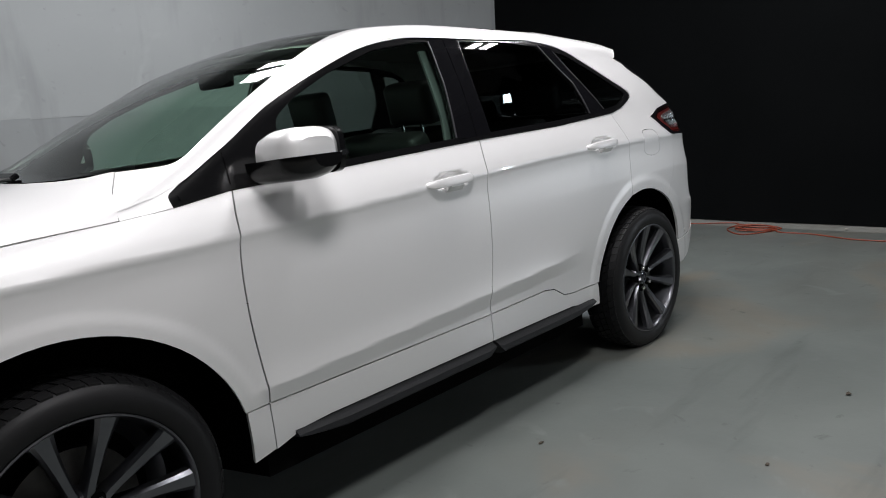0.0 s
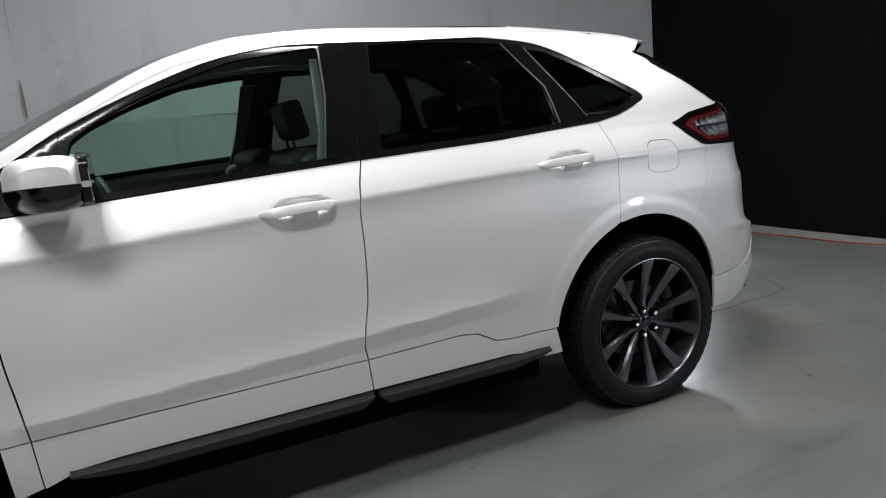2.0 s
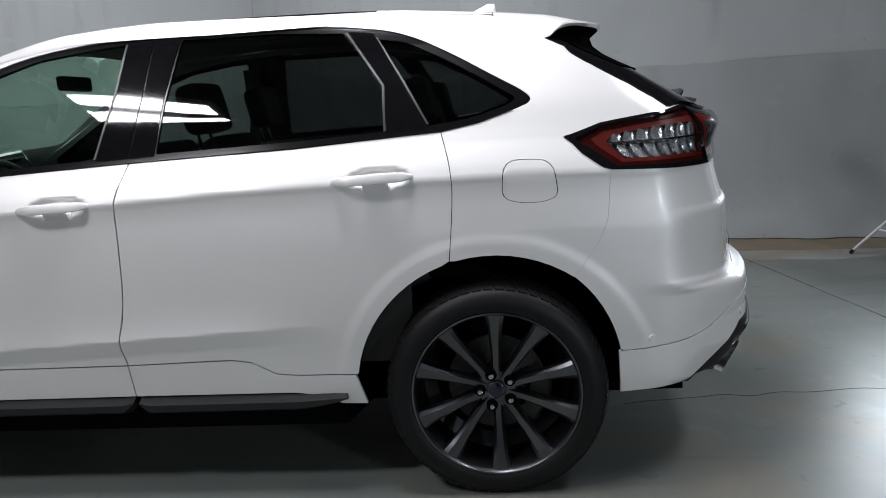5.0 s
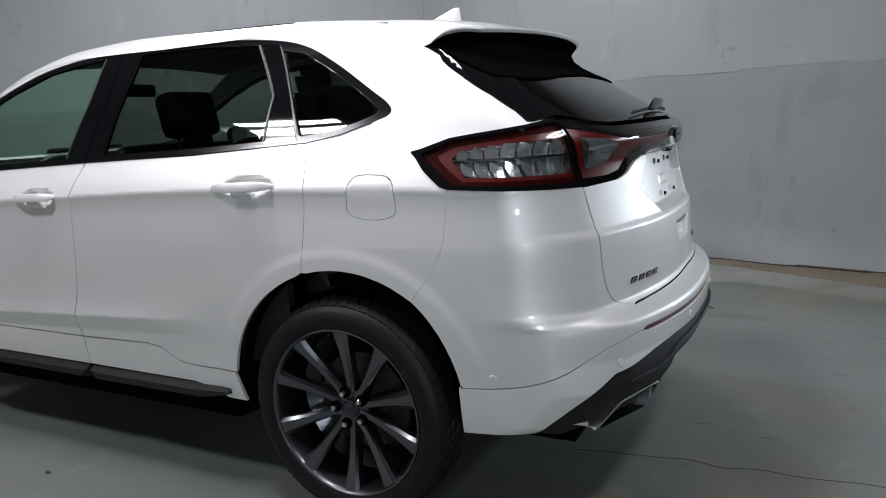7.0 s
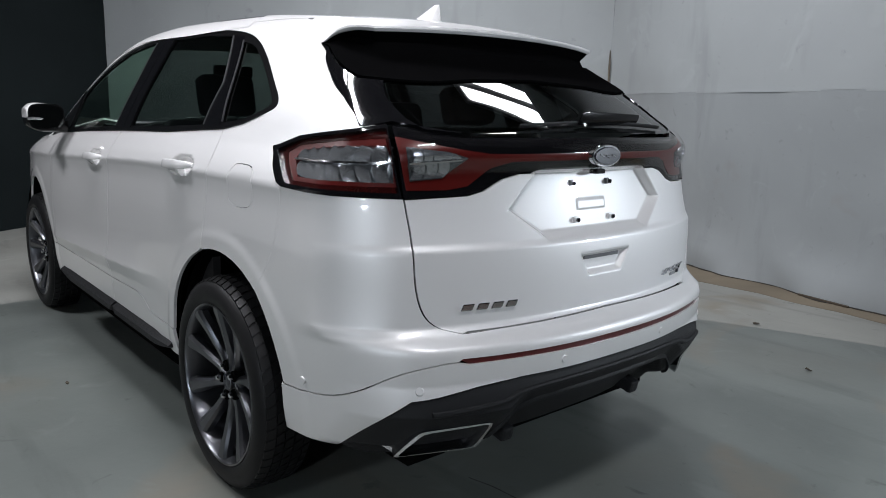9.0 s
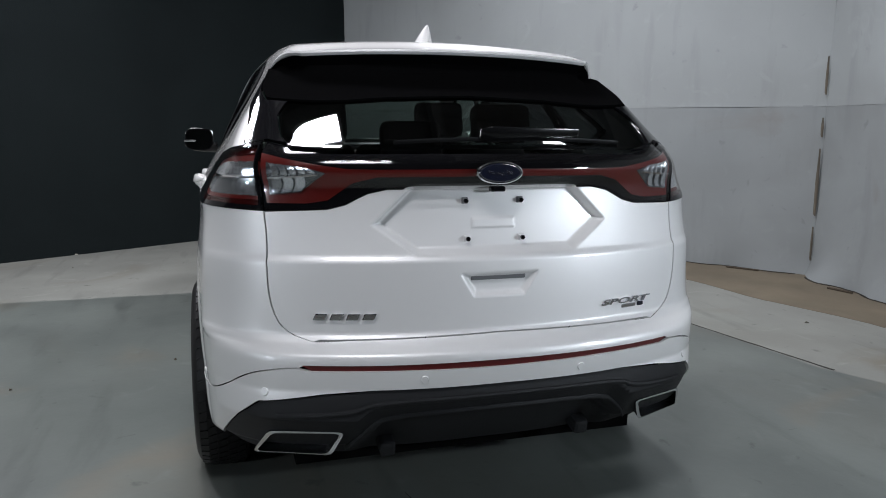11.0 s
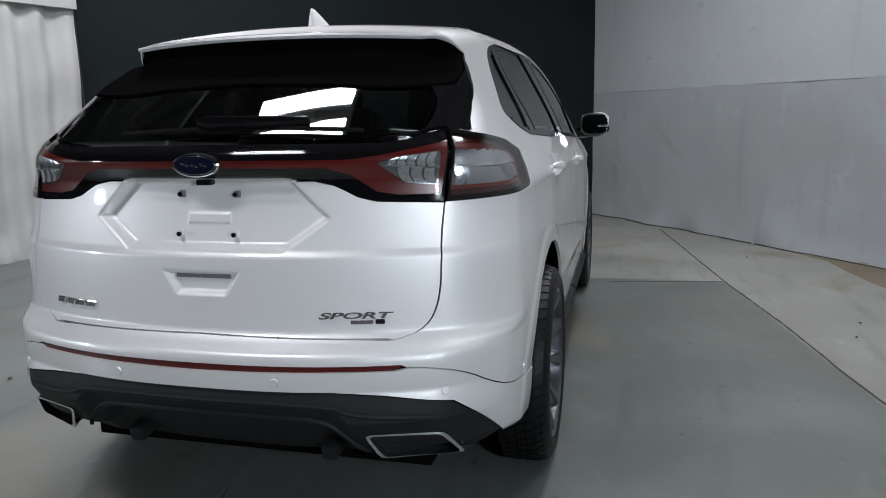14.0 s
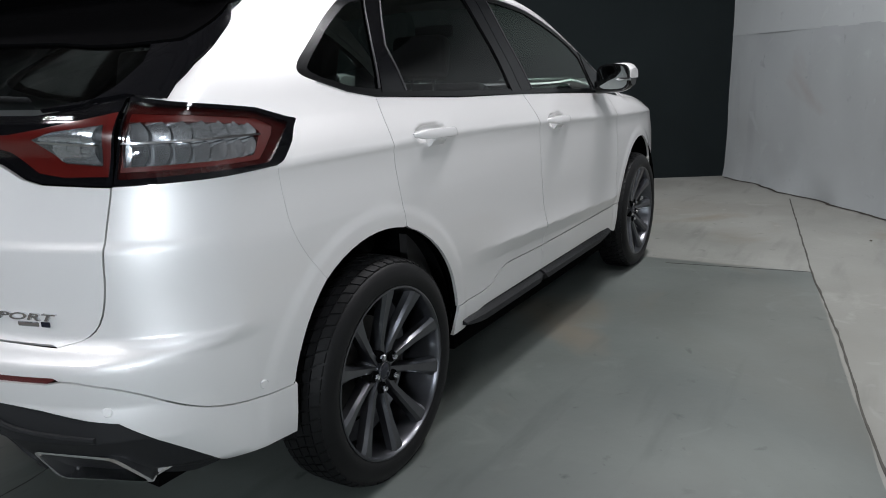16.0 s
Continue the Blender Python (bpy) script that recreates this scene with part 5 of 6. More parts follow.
CALIPER = mesh_of("brake_caliper", caliper_bm(), STEEL)
for ax, phase in ((-AXLE, 54.0), (AXLE - 0.010, 0.0)):
    for s in (1, -1):
        wheel = new("wheel")
        wheel.parent = car
        tagged(wheel, "dark ten-spoke alloy wheel with low-profile tyre")
        wheel.matrix_local = pose(ax, -0.028 * s if ax > 0 else 0, HUB_Z, 0, 0, 0 if s > 0 else 180)
        for name, me in (("tyre", TYRE), ("tread", TREAD), ("rim", RIM), ("hub", HUB), ("centre_cap", CAP), ("cap_ring", CAPRING), ("brake_disc", DISC), ("dust_plate", BACK)):
            hang(name, me, wheel)
        c = hang("brake_caliper", CALIPER, wheel)
        c.rotation_euler.y = radians(20 if ax > 0 else 160)
        for k in range(5):
            for side in (-17, 17):
                o = hang("spoke", SPOKE, wheel)
                o.rotation_euler.y = radians(phase + 72 * k + side)
            a = radians(phase + 36 + 72 * k)
            o = hang("wheel_nut", NUT, wheel)
            o.location = (0.056 * math.sin(a), 0, 0.056 * math.cos(a))
            hang("nut_socket", SOCKET, wheel).location = o.location


# ---- small parts of the car
def skin(x, z, s=1, out=0.0):
    """The point of the flank at (x, z), and its normal."""
    p, n = onto(*from_side(np.array([lay(x)]), np.array([z])))
    p, n = p[0] + n[0] * out, n[0]
    return Vector((p[0], s * p[1], p[2])), Vector((n[0], s * n[1], n[2]))


def tail(y, z, out=0.0):
    p, n = onto(np.array([[-1.0, y, z]]), np.array([[-1.0, 0, 0]]))
    return Vector(p[0] + n[0] * out), Vector(n[0])


def loft(rows, caps=True):
    bm = bmesh.new()
    rings = [[bm.verts.new(v) for v in row] for row in rows]
    k = len(rings[0])
    for p, q in zip(rings, rings[1:]):
        for j in range(k):
            bm.faces.new((p[j], p[(j + 1) % k], q[(j + 1) % k], q[j]))
    if caps:
        bm.faces.new(rings[0][::-1])
        bm.faces.new(rings[-1])
    return bm


def block(sx, sy, sz, r=0.01, seg=2, m=None):
    bm = bmesh.new()
    bmesh.ops.create_cube(bm, size=1.0)
    bmesh.ops.scale(bm, vec=(sx, sy, sz), verts=bm.verts)
    if r:
        bmesh.ops.bevel(bm, geom=bm.edges[:], offset=r, segments=seg, affect="EDGES", profile=0.6)
    if m is not None:
        bm.transform(m)
    return bm


def merged(*bms):
    out = bmesh.new()
    me = bpy.data.meshes.new("scratch")
    for b in bms:
        b.to_mesh(me)
        out.from_mesh(me)
        b.free()
    bpy.data.meshes.remove(me)
    return out


def oval(cx, cy, hx, hy, n=14, power=2.6):
    pts = []
    for i in range(n):
        a = 2 * math.pi * i / n
        c, s = math.cos(a), math.sin(a)
        pts.append((cx + hx * math.copysign(abs(c) ** (2 / power), c), cy + hy * math.copysign(abs(s) ** (2 / power), s)))
    return pts


# door handles: a flat bar over the pocket, a foot below it, a lock cap behind
for s in (1, -1):
    for x0, x1, z in ((0.150, -0.112, 1.050), (-0.925, -1.192, 1.089)):
        rows = []
        for u in np.linspace(0, 1, 21):
            x = x0 + (x1 - x0) * u
            e = abs(2 * u - 1)
            lift = 0.004 + 0.034 * (1 - e ** 4)
            half = 0.0165 * max(0.12, (1 - e ** 5)) ** 0.5
            w = SECT(z - 0.02).item() * PLAN(x).item()
            c = Vector((x, s * (w + lift - 0.012), z + 0.003 * (1 - e * e) + 0.008 * (u - 0.5)))
            rows.append([(c.x, c.y + s * b - s * 0.25 * a, c.z + a) for a, b in oval(0, 0, half, 0.007, 12, 3.2)])
        part("door_handle", loft(rows), WHITE, car, "white door handle", smooth=True)
        xm = x0 + (x1 - x0) * 0.56
        w = SECT(z - 0.03).item()
        rows = []
        for u in (0, 0.08, 0.5, 0.92, 1):
            x = xm + 0.042 - 0.084 * u
            t = 0.012 if u in (0, 1) else 0.018
            rows.append([(x, s * (w + y), zz) for y, zz in ((-0.012, z - 0.040), (0.004, z - 0.038), (0.004 + t, z - 0.020), (0.004 + t, z - 0.006), (-0.012, z - 0.006))])
        part("handle_foot", loft(rows), WHITE, car, smooth=True)

# side mirrors
for s in (1, -1):
    rows = []
    for u in np.linspace(0, 1, 12):
        y = 0.872 + 0.168 * u
        f = (1 - max(0, (u - 0.55) / 0.45) ** 3.2 * 0.40) * (0.86 + 0.14 * min(1, u * 3))
        cx = 0.720 - 0.008 * u
        rows.append([(cx + a, s * y, 1.203 + 0.012 * u + max(b, 0.0)) for a, b in oval(0.002, 0.0, 0.104 * f, 0.084 * f, 26, 3.4)])
    part("mirror_cap", loft(rows), WHITE, car, "white mirror cap", smooth=True)
    rows = []
    for u in np.linspace(0, 1, 10):
        y = 0.845 + 0.200 * u
        f = (1 - max(0, (u - 0.5) / 0.5) ** 2.4 * 0.45)
        cx = 0.725 - 0.045 * u
        rows.append([(cx + a + 0.02 * (1 - u) * (1 if a > 0 else 0), s * y, 1.2015 + 0.012 * u + min(b, 0.0)) for a, b in oval(0.0, 0.0, 0.088 * f, 0.068 * f, 22, 2.4)])
    part("mirror_base", loft(rows), BLACKSATIN, car, "gloss black mirror foot", smooth=True)
    rows = []
    for u in np.linspace(0, 1, 8):
        y = 0.905 + 0.140 * u
        x = 0.612 + 0.022 * (1 - u) + 0.05 * max(0, u - 0.7)
        rows.append([(x + a - 0.006, s * y, 1.212 + b) for a, b in oval(0, 0, 0.014, 0.009, 8)])
    part("turn_lamp", loft(rows), CHROME, car, "clear turn-signal strip", smooth=True)
    for name, x0, x1, hy, hz, mat, label in (("mirror_bezel", 0.632, 0.603, 0.084, 0.069, BLACKSATIN, "black mirror bezel"), ("mirror_glass", 0.612, 0.6005, 0.077, 0.060, MIRROR, "mirror glass facing rearward")):
        rows = [[(x0 if k == 0 else x1 + 0.10 * (a - 0.945), s * a, b) for a, b in oval(0.955, 1.222, hy * e, hz * e, 28, 3.4)] for k, e in ((0, 1.0), (1, 1.0), (2, 0.96))]
        part(name, loft(rows), mat, car, label, smooth=True)

# shark-fin antenna
rows = []
for u in np.linspace(0, 1, 9):
    z = 1.643 + 0.064 * u
    rows.append([(-1.385 - 0.075 * u + a, b, z) for a, b in oval(0, 0, 0.085 * (1 - u) + 0.014, 0.030 * (1 - u) ** 0.8 + 0.003, 14, 2.0)])
part("antenna", loft(rows), WHITE, car, "white shark-fin antenna", smooth=True)

# badge, plate bolts, camera, lettering bars
p, n = tail(0.0, 1.183, 0.016)
for name, hx, hz, d, mat, label in (("badge_ring", 0.073, 0.034, 0.0, CHROME, "chrome oval rim"), ("badge", 0.066, 0.028, 0.004, BLUE, "plain dark blue oval badge")):
    part(name, loft([[(p.x + 0.012 - d, a, p.z + b) for a, b in oval(0, 0, hx, hz, 36, 2.0)], [(p.x - d, a, p.z + b) for a, b in oval(0, 0, hx, hz, 36, 2.0)], [(p.x - d - 0.004, a, p.z + b) for a, b in oval(0, 0, hx * 0.93, hz * 0.9, 36, 2.0)]]), mat, car, label, smooth=True)
part("badge_mark", merged(*[block(0.002, 0.022, 0.006, 0.002, 1, pose(p.x - 0.0085, y, p.z + dz, 20, 0, 0)) for y, dz in ((0.030, 0.002), (0.0, -0.002), (-0.028, 0.001))]), CHROME, car, "pale strokes on the badge")
part("rear_camera", block(0.03, 0.046, 0.016, 0.005, 2, pose(-2.275, -0.005, 1.130)), BLACKSATIN, car, "small black rear camera")
for y, z in ((0.089, 1.094), (-0.089, 1.094), (0.088, 0.981), (-0.088, 0.981)):
    q, n = tail(y, z)
    part("plate_boss", block(0.008, 0.020, 0.020, 0.003, 2, pose(q.x - 0.001, y, z)), WHITE if z < 1 else SLOT_GREY, car)
    part("plate_bolt", loft([[(q.x - 0.012 - e, y + a, z + b) for a, b in oval(0, 0, r, r, 6, 2.0)] for e, r in ((0.0, 0.0075), (0.006, 0.0075), (0.007, 0.005))]), BLACKGLOSS, car, "black plate bolt")
# name badge as plain bars, trim word lettered
for k in range(4):
    y = 0.555 - 0.046 * k - 0.022
    q, n = tail(y, 0.766)
    bm = block(0.006, 0.036, 0.020, 0.003, 2)
    for v in bm.verts:
        v.co.y -= 0.45 * v.co.z
    bm.transform(pose(q.x - 0.0055, y, 0.766, 0, 0, math.degrees(math.atan2(-n.y, -n.x))))
    part("name_bar", bm, CHROME, car, "chrome bar of the name badge")
letters = bpy.data.curves.new("trim_word", "FONT")
letters.body, letters.size, letters.extrude, letters.shear, letters.offset = "SPORT", 0.036, 0.003, 0.25, 0.0008
letters.align_x = "CENTER"
scratch = new("trim_word", letters)
word = bpy.data.meshes.new_from_object(scratch.evaluated_get(bpy.context.evaluated_depsgraph_get()))
bpy.data.objects.remove(scratch)
q, n = tail(-0.445, 0.765)
word.materials.clear()
word.materials.append(CHROME)
ob = hang("trim_word", word, car, "chrome trim lettering")
ob.matrix_local = Matrix.Translation((q.x - 0.003, q.y, 0.756)) @ pose(0, 0, 0, 90, 0, math.degrees(math.atan2(n.y, n.x)) + 90) @ Matrix.Diagonal((1.85, 0.70, 1, 1))
q, n = tail(-0.47, 0.744)
turn = math.degrees(math.atan2(-n.y, -n.x))
part("drive_bar", block(0.004, 0.062, 0.013, 0.002, 1, pose(q.x - 0.002, -0.465, 0.744, 0, 0, turn)), CHROME, car, "small silver drive badge")
q, n = tail(-0.515, 0.745)
part("drive_bar", block(0.005, 0.026, 0.014, 0.002, 1, pose(q.x - 0.002, -0.515, 0.745, 0, 0, turn)), BLUE, car, "small blue drive badge")
# grey slot of the tailgate pull
q, n = tail(0.0, 0.868)
part("pull_slot", block(0.016, 0.175, 0.016, 0.004, 2, pose(q.x + 0.005, 0, 0.868)), SLOT_GREY, car, "grey pull slot")
# parking sensors
for y, z in ((0.251, 0.594), (-0.244, 0.593)):
    q, n = tail(y, z)
    m = Matrix.Translation(q + n * 0.0035) @ n.to_track_quat("Z", "Y").to_matrix().to_4x4()
    bm = bmesh.new()
    bmesh.ops.create_cone(bm, cap_ends=True, segments=24, radius1=0.0125, radius2=0.0105, depth=0.004, matrix=m)
    part("parking_sensor", bm, WHITE, car, "round parking sensor")
for s in (1, -1):
    for x, y, z in ((-2.27, 0.695, 0.554), (-1.945, 0.88, 0.523)):
        o, d = from_side(np.array([lay(x, y)]), np.array([z]))
        pp, nn = onto(o, d)
        q, n = Vector((pp[0][0], s * pp[0][1], pp[0][2])), Vector((nn[0][0], s * nn[0][1], nn[0][2]))
        m = Matrix.Translation(q + n * 0.0035) @ n.to_track_quat("Z", "Y").to_matrix().to_4x4()
        bm = bmesh.new()
        bmesh.ops.create_cone(bm, cap_ends=True, segments=24, radius1=0.0125, radius2=0.0105, depth=0.004, matrix=m)
        part("parking_sensor", bm, WHITE, car, "round parking sensor")

# ridges of the diffuser
def ridge(pts, r):
    """A low rounded rib along (y, z) points of the tail."""
    pts = fine(pts, 2)
    rows = []
    for y, z in pts:
        q, n = tail(y, z, -0.004)
        rows.append([(q.x + n.x * b, q.y, q.z + a + n.z * b) for a, b in oval(0, 0, r, r * 0.9, 8, 2.0)])
    part("diffuser_ridge", loft(rows), PLASTIC, car, "folded ridge of the diffuser", smooth=True)


ridge([(0.67, 0.485), (0.45, 0.498), (0.40, 0.528), (0.0, 0.533), (-0.40, 0.528), (-0.45, 0.498), (-0.67, 0.485)], 0.009)
ridge([(0.47, 0.36), (0.42, 0.42), (0.35, 0.478), (0.0, 0.488), (-0.35, 0.478), (-0.42, 0.42), (-0.47, 0.36)], 0.008)
# exhaust trims
for s in (1, -1):
    quad = [Vector((-2.268, 0.690, 0.432)), Vector((-2.344, 0.476, 0.434)), Vector((-2.306, 0.512, 0.350)), Vector((-2.196, 0.735, 0.342))]
    mid = sum(quad, Vector()) / 4
    fine_quad = []
    for i in range(4):
        a, b, c = quad[i - 1], quad[i], quad[(i + 1) % 4]
        for t in (0, 0.5, 1):
            p0, p1 = b + (a - b).normalized() * 0.018, b + (c - b).normalized() * 0.018
            fine_quad.append((1 - t) ** 2 * p0 + 2 * t * (1 - t) * b + t * t * p1)
    inner = [mid + (p - mid) * 0.5 + (p - mid).normalized() * ((p - mid).length * 0.5 - 0.013) for p in fine_quad]
    rows = [[mid + (p - mid) * 0.72 + Vector((0.10, 0, 0.012)) for p in fine_quad], fine_quad, [p + Vector((-0.003, 0, 0)) for p in inner], [p + Vector((0.10, 0, 0)) for p in inner]]
    rows = [[(v.x, s * v.y, v.z) for v in r] for r in rows]
    part("exhaust_trim", loft(rows, caps=False), CHROME, car, "chrome parallelogram exhaust trim", smooth=True)
    bm = bmesh.new()
    bm.faces.new([bm.verts.new((v[0] - 0.02, v[1], v[2])) for v in rows[3]])
    r = bmesh.ops.extrude_face_region(bm, geom=bm.faces[:])
    bmesh.ops.translate(bm, verts=[v for v in r["geom"] if isinstance(v, bmesh.types.BMVert)], vec=(0.03, 0, 0))
    part("exhaust_back", bm, DARK, car, "black inside of the exhaust trim")
    part("tow_fin", block(0.12, 0.05, 0.05, 0.012, 2, pose(-2.20, s * 0.33, 0.335, 0, -12, 0)), PLASTIC, car, "black diffuser fin")

# rear wiper
rows = []
for u in np.linspace(0, 1, 10):
    y = 0.035 - 0.335 * u
    q, n = tail(y, 1.268 + 0.004 * u, 0.027)
    h = 0.018 * (1 - 0.5 * u) * min(1, 0.35 + 6 * u)
    rows.append([(q.x + n.x * b, q.y, q.z + a + n.z * b) for a, b in oval(0, 0, h, 0.018 * (1 - 0.35 * u), 10)])
part("wiper_cover", loft(rows), BLACKSATIN, car, "black rear wiper cover", smooth=True)
rows = []
for u in np.linspace(0, 1, 14):
    y = 0.30 - 0.755 * u
    q, n = tail(y, 1.270 - 0.012 * abs(2 * u - 1) ** 2, 0.010)
    rows.append([(q.x + n.x * b, q.y, q.z + a + n.z * b) for a, b in oval(0, 0, 0.0030, 0.006, 6)])
part("wiper_blade", loft(rows), RUBBER, car, "thin rear wiper blade", smooth=True)
# front wiper foot at the windscreen
part("front_wiper", block(0.03, 0.55, 0.02, 0.006, 2, pose(1.215, -0.28, 1.205, 0, 30, 6)), BLACKSATIN, car, "black windscreen wiper")


# ---- cabin
def cushion(sx, sy, sz, r, m):
    bm = block(sx, sy, sz, r, 4)
    for v in bm.verts:
        v.co.z += 0.03 * (1 - (2 * v.co.x / sx) ** 2) * (1 - (2 * v.co.y / sy) ** 2)
    bm.transform(m)
    return bm


for y in (0.37, -0.37):
    seat = new("front_seat")
    seat.parent = car
    tagged(seat, "charcoal leather front seat with grey insert")
    seat.matrix_local = pose(0.05, y, 0.0)
    part("seat_cushion", cushion(0.50, 0.50, 0.16, 0.05, pose(0.08, 0, 0.60, 0, -8, 0)), SEAT, seat, smooth=True)
    part("seat_back", cushion(0.62, 0.48, 0.13, 0.055, pose(-0.27, 0, 0.93, 0, 108, 0)), SEAT, seat, smooth=True)
    for s in (1, -1):
        part("back_bolster", cushion(0.50, 0.09, 0.15, 0.04, pose(-0.22, s * 0.20, 0.93, 0, 108, s * 4)), SEATGREY, seat, "pale grey bolster", smooth=True)
    part("headrest", cushion(0.19, 0.27, 0.10, 0.04, pose(-0.385, 0, 1.35, 0, 102, 0)), SEAT, seat, "dark headrest", smooth=True)
    for s in (1, -1):
        part("headrest_post", block(0.012, 0.012, 0.12, 0.003, 1, pose(-0.37, s * 0.06, 1.24, 0, 12, 0)), CHROME, seat)
bench = new("rear_bench")
bench.parent = car
tagged(bench, "charcoal leather rear bench")
part("seat_cushion", cushion(0.50, 1.30, 0.16, 0.05, pose(-0.72, 0, 0.62, 0, -6, 0)), SEAT, bench, smooth=True)
for y in (0.42, 0.0, -0.42):
    part("seat_back", cushion(0.60, 0.42, 0.13, 0.05, pose(-1.05, y, 0.94, 0, 112, 0)), SEAT, bench, smooth=True)
    part("headrest", cushion(0.17, 0.27, 0.10, 0.04, pose(-1.19, y, 1.33 if y else 1.25, 0, 105, 0)), SEAT, bench, "dark headrest", smooth=True)
part("load_floor", prism([(-2.1, -0.62), (-1.15, -0.62), (-1.15, 0.62), (-2.1, 0.62)], 0.70, 0.74), DARK, car)
rows = []
for y in np.linspace(-0.74, 0.74, 13):
    e = 1 - 0.06 * (y / 0.74) ** 2
    rows.append([(x * e, y, z) for x, z in ((0.62, 0.72), (0.58, 0.92), (0.64, 1.06), (0.78, 1.10 + 0.03 * math.exp(-((y - 0.37) / 0.18) ** 2)), (1.05, 1.115), (1.10, 0.90), (1.05, 0.72))])
part("dashboard", loft(rows), SEAT, car, "dark soft dashboard", smooth=True)
bm = bmesh.new()
ring = []
for i in range(36):
    a = 2 * math.pi * i / 36
    ring.append([bm.verts.new((0.016 * math.cos(b), (0.185 + 0.016 * math.sin(b)) * math.cos(a), (0.185 + 0.016 * math.sin(b)) * math.sin(a))) for b in [2 * math.pi * j / 8 for j in range(8)]])
for i in range(36):
    for j in range(8):
        bm.faces.new((ring[i][j], ring[i][(j + 1) % 8], ring[(i + 1) % 36][(j + 1) % 8], ring[(i + 1) % 36][j]))
bm.transform(pose(0.50, 0.37, 1.02, 0, 24, 0))
part("steering_wheel", merged(bm, block(0.03, 0.12, 0.10, 0.02, 2, pose(0.505, 0.37, 1.02, 0, 24, 0)), block(0.015, 0.35, 0.03, 0.006, 1, pose(0.505, 0.37, 1.02, 0, 24, 0))), SEAT, car, "dark steering wheel", smooth=True)
part("rear_view_mirror", block(0.03, 0.24, 0.065, 0.015, 2, pose(0.40, 0.0, 1.500)), BLACKMATT, car, "black interior mirror")
for s in (1, -1):
    part("door_lining", prism([(0.80, s * 0.77), (-1.15, s * 0.77), (-1.15, s * 0.80), (0.80, s * 0.80)], 0.45, 1.13), SEAT, car, "dark door lining")


# ---- loose things in the hall
def tube(points, r, n=8):
    rows = []
    pts = [Vector(p) for p in points]
    for i, p in enumerate(pts):
        d = (pts[min(i + 1, len(pts) - 1)] - pts[max(i - 1, 0)]).normalized()
        q = d.to_track_quat("Z", "Y")
        rows.append([tuple(p + q @ Vector((r * math.cos(a), r * math.sin(a), 0))) for a in [2 * math.pi * k / n for k in range(n)]])
    return loft(rows)


LEDGLOW = glow("lit_flood_panel", (0.85, 0.93, 1.0), 60.0)
STANDWHITE = material("white_enamel_tube", (0.62, 0.63, 0.64), 0.4, noise_scale=20, noise_amount=0.05)


def flood_stand(x, y, target, height, watts, turn):
    """A flood lamp on a three-legged stand."""
    st = tagged(new("flood_light_stand"), "lit white flood lamp on a slim tripod stand", "light stand", "flood light stands")
    st.matrix_world = pose(x, y, 0)
    hub = Vector((0, 0, 0.42))
    part("pole", tube([(0, 0, 0.20), (0, 0, height - 0.13)], 0.013), STANDWHITE, st, smooth=True)
    part("collar", tube([(0, 0, 0.78), (0, 0, 0.83)], 0.021), PLASTIC, st, "black clamp collar", smooth=True)
    part("collar", tube([(0, 0, 0.39), (0, 0, 0.45)], 0.022), PLASTIC, st, "black clamp collar", smooth=True)
    for k in range(3):
        a = radians(turn + 120 * k)
        foot = Vector((0.42 * math.cos(a), 0.42 * math.sin(a), 0.016))
        leg = part("leg", tube([hub, foot], 0.011), STANDWHITE, st, smooth=True)
        part("rubber_foot", tube([foot + (foot - hub).normalized() * -0.03, foot + Vector((0, 0, -0.006)) + (foot - hub).normalized() * 0.004], 0.015), PLASTIC, leg, "black rubber foot", smooth=True)
        half = hub + (foot - hub) * 0.5
        part("brace", tube([(0, 0, 0.21), tuple(half)], 0.006), STANDWHITE, st, smooth=True)
    m = Matrix.Translation((0, 0, height)) @ (Vector(target) - Vector((x, y, height))).to_track_quat("-Z", "Y").to_matrix().to_4x4()
    head = part("lamp_head", block(0.27, 0.15, 0.06, 0.012, 2, m @ pose(0, 0, 0.034)), PLASTIC, st, "dark finned lamp head")
    part("diffuser", block(0.24, 0.115, 0.004, 0.001, 1, m @ pose(0, 0, 0.0)), LEDGLOW, head, "glowing lamp panel")
    part("yoke", tube([m @ Vector((-0.155, 0, 0.03)), m @ Vector((-0.155, -0.13, 0.03)), m @ Vector((0.155, -0.13, 0.03)), m @ Vector((0.155, 0, 0.03))], 0.008), PLASTIC, st, "black yoke")
    area("lamp", st.matrix_world @ m @ pose(0, 0, -0.004), 0.24, 0.115, watts, (0.84, 0.92, 1.0), 112)
    return st


flood_stand(-4.28, -2.10, (-1.4, 0.2, 0.9), 1.39, FLOOD, 55)
flood_stand(-4.35, 4.20, (-1.6, 0.6, 0.9), 1.45, FLOOD, 20)

# white sheet hung over the side
sheet("curtain", (2.36, 4.30), (-1.2, 5.45), 0.0, 3.6, WHITECLOTH, "off-white cloth sheet hanging in folds to the floor", folds=0.055, pitch=0.30, wave=0.03, sag=0.16, seed=21, cell=0.03, thick=0.02, category="curtain", kind="thing")
sheet("curtain_flap", (2.34, 4.24), (0.9, 4.70), 2.42, 3.58, WHITECLOTH, "overlapping flap of off-white cloth sheet", folds=0.02, pitch=0.45, wave=0.02, seed=25, cell=0.04, thick=0.01, category="curtain", kind="thing")

# orange lead on the floor
ORANGE = material("orange_cable", (0.26, 0.050, 0.022), 0.5, noise_scale=10, noise_amount=0.2)


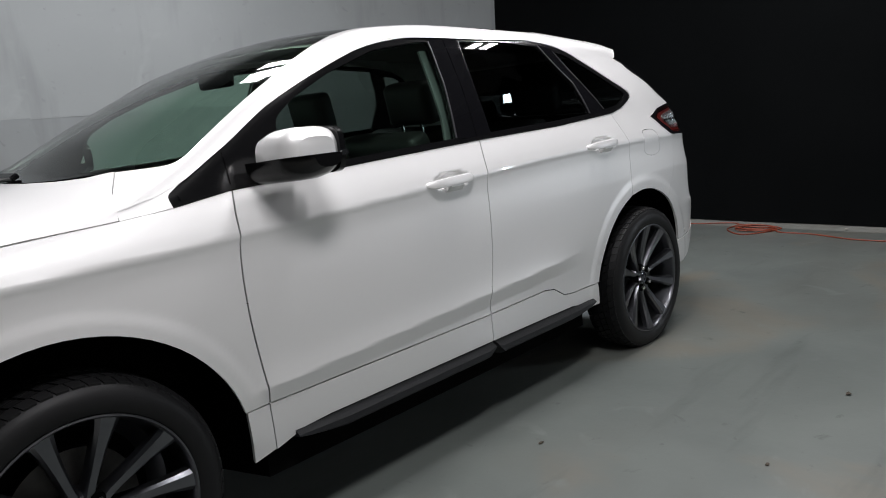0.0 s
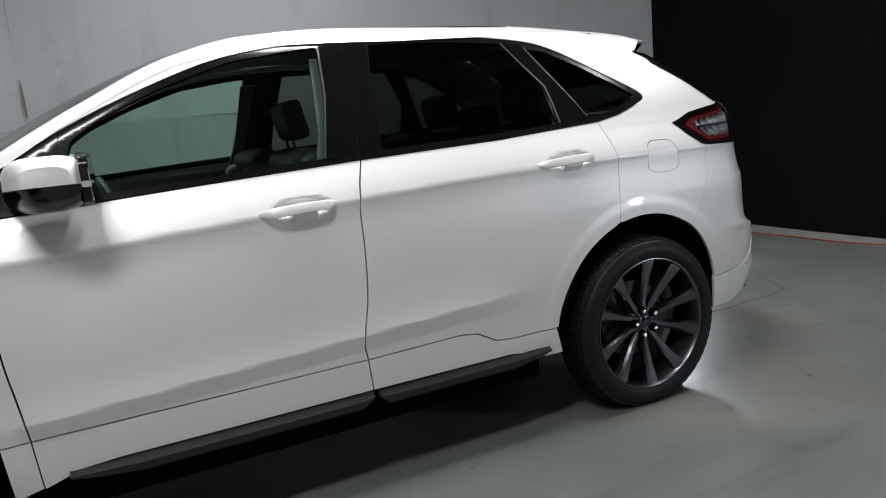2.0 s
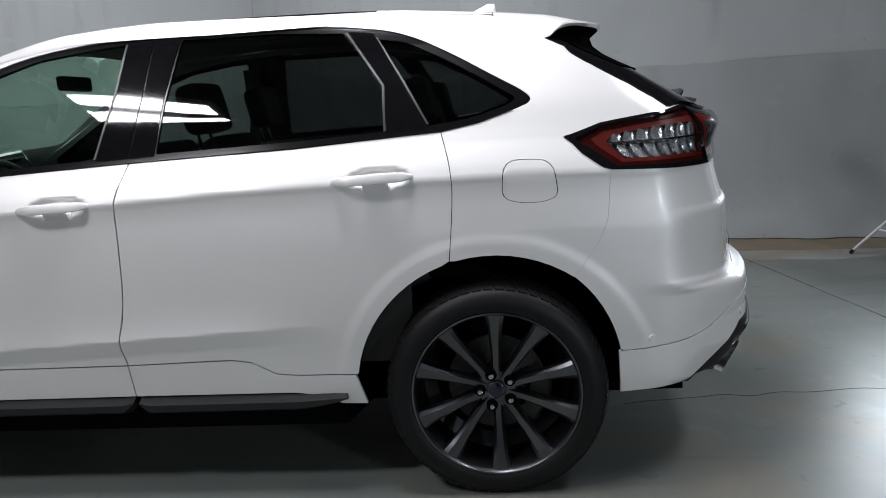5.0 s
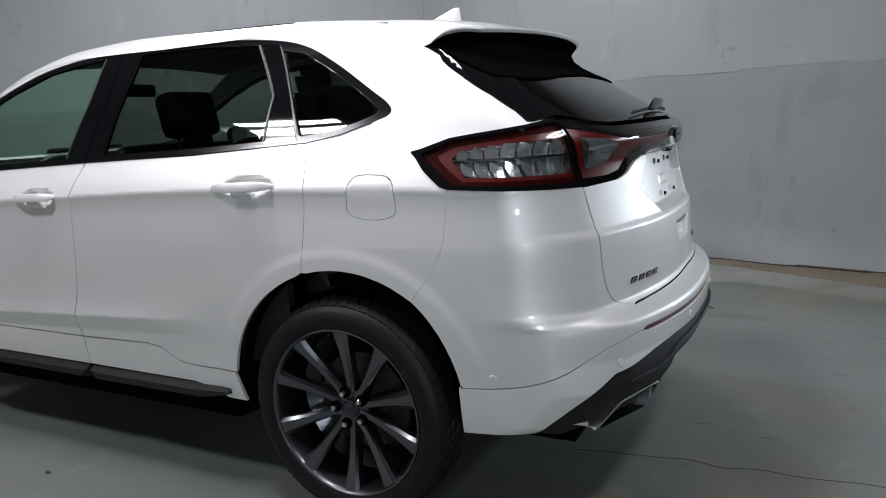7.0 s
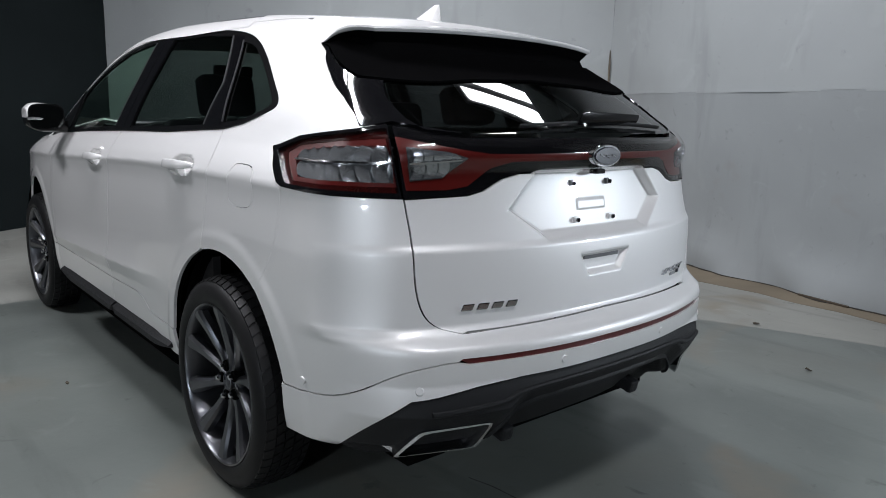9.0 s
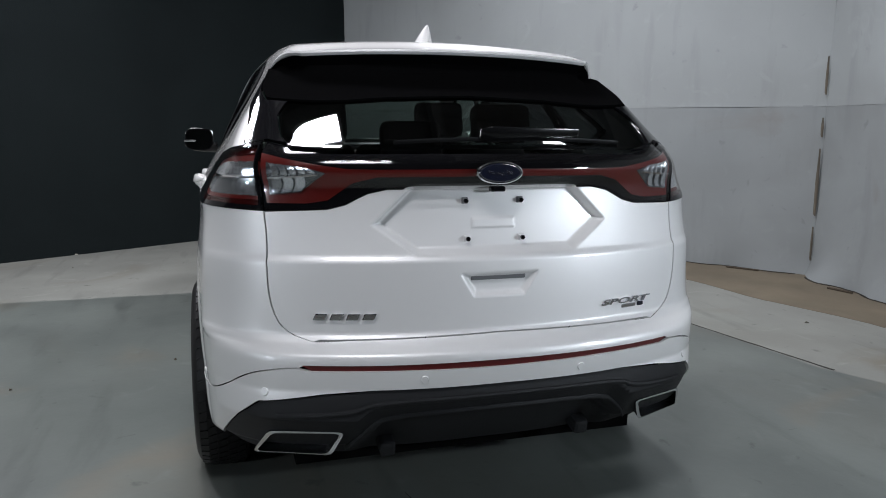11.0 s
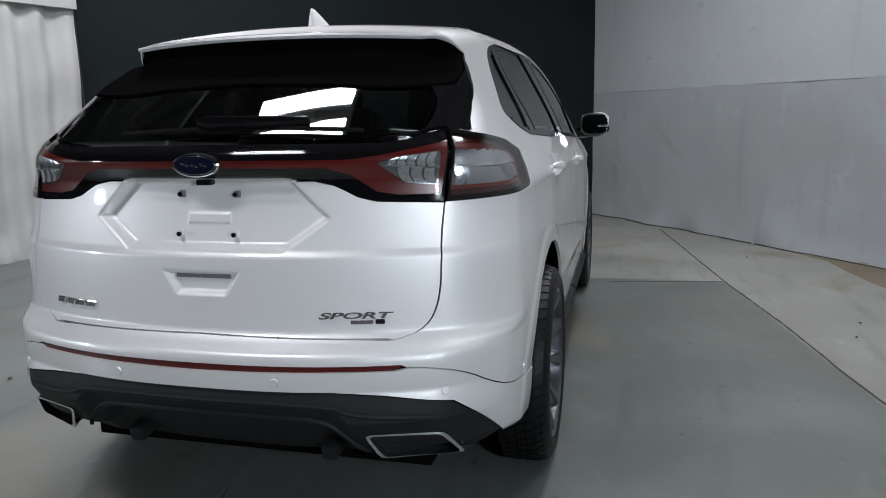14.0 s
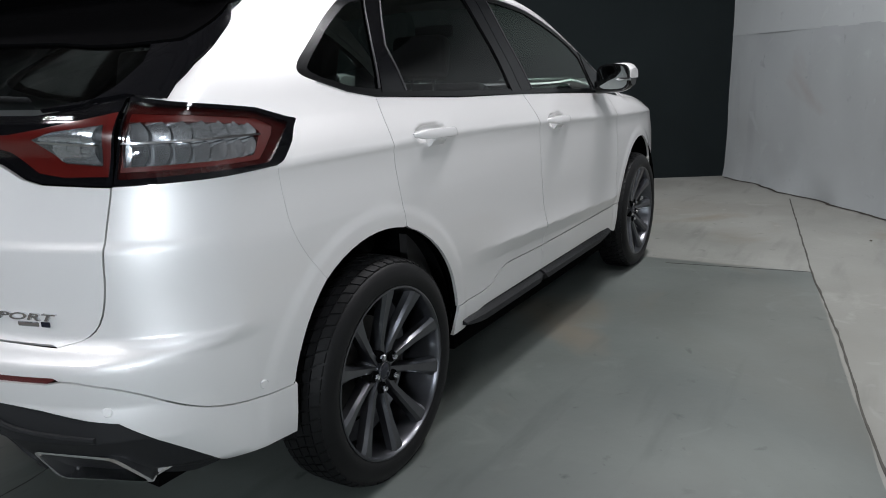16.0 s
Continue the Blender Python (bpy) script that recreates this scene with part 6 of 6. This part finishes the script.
def spline(pts, k=10):
    pts = [Vector(p) for p in pts]
    out = []
    for i in range(len(pts) - 1):
        p0, p1, p2, p3 = pts[max(i - 1, 0)], pts[i], pts[i + 1], pts[min(i + 2, len(pts) - 1)]
        for j in range(k):
            t = j / k
            out.append(0.5 * ((2 * p1) + (p2 - p0) * t + (2 * p0 - 5 * p1 + 4 * p2 - p3) * t * t + (3 * p1 - p0 - 3 * p2 + p3) * t ** 3))
    return out + [pts[-1]]


line = [(-4.28, -2.08, 0.012), (-4.55, -1.8, 0.010), (-4.75, -1.2, 0.010), (-4.80, -0.5, 0.010), (-4.95, -0.02, 0.010), (-4.62, 0.02, 0.010), (-4.42, 0.22, 0.010)]
for i in range(22):
    a = 0.6 + i * 1.25
    line.append((-4.70 + (0.13 + 0.03 * math.sin(i * 2.1)) * math.cos(a), 0.26 + (0.17 + 0.04 * math.cos(i * 1.7)) * math.sin(a), 0.010 + 0.0025 * i * 0.5))
line += [(-4.62, 0.48, 0.010), (-4.60, 0.75, 0.010), (-4.47, 1.1, 0.010), (-4.46, 1.45, 0.010), (-4.40, 1.9, 0.010), (-4.36, 2.6, 0.010), (-4.42, 3.6, 0.010), (-4.36, 4.15, 0.012)]
piece("power_cable", tube(spline(line, 8), 0.0055, 6), ORANGE, "orange power lead loosely coiled on the floor", "cable", kind="thing", smooth=True)

# scraps on the floor
SCRAP = material("dry_leaf_brown", (0.06, 0.045, 0.03), 0.8, noise_scale=60, noise_amount=0.3)
PALE = material("pale_paper", (0.5, 0.47, 0.42), 0.8, noise_scale=40, noise_amount=0.1)
rng = random.Random(5)


def scrap(x, y, size, mat, label):
    bm = bmesh.new()
    k = 7
    top, low = [], []
    for i in range(k):
        a = 2 * math.pi * i / k
        r = size * (0.6 + 0.5 * rng.random())
        z = 0.004 + size * 0.35 * rng.random()
        top.append(bm.verts.new((x + r * math.cos(a), y + 0.6 * r * math.sin(a), z + 0.003)))
        low.append(bm.verts.new((x + r * math.cos(a), y + 0.6 * r * math.sin(a), z)))
    bm.faces.new(top)
    bm.faces.new(low[::-1])
    for i in range(k):
        bm.faces.new((low[i], low[(i + 1) % k], top[(i + 1) % k], top[i]))
    piece("scrap", bm, mat, label, "scrap", kind="thing", group="scraps on the floor")


for x, y, size in ((-1.21, 1.915, 0.018), (-0.14, 1.11, 0.016), (-0.44, 1.86, 0.012), (-1.6, -2.62, 0.03), (-0.4, -3.0, 0.018), (0.6, -2.55, 0.015), (-2.2, -2.0, 0.025), (2.6, -2.2, 0.02), (-3.2, 1.9, 0.012), (0.3, -2.45, 0.012), (2.9, 2.2, 0.015)):
    scrap(x, y, size, SCRAP, "small dry brown scrap lying on the floor")
for x, y, size in ((-4.9, 0.95, 0.03), (3.6, 2.3, 0.03), (3.3, -2.35, 0.025), (3.9, 1.75, 0.02)):
    scrap(x, y, size, PALE, "small pale paper scrap lying on the floor")
for k, (x, y, l, turn) in enumerate(((0.35, -4.02, 0.22, 12), (1.35, -3.86, 0.30, 38), (-1.6, -3.62, 0.4, -12), (-2.9, -3.34, 0.5, -14), (2.4, -3.12, 0.35, 37))):
    piece("stick", block(l, 0.02, 0.014, 0.004, 1, pose(x, y, 0.011, 0, 0, turn)), SCRAP, "thin dark batten lying along the wall foot", "batten", kind="thing", group="battens by the wall")
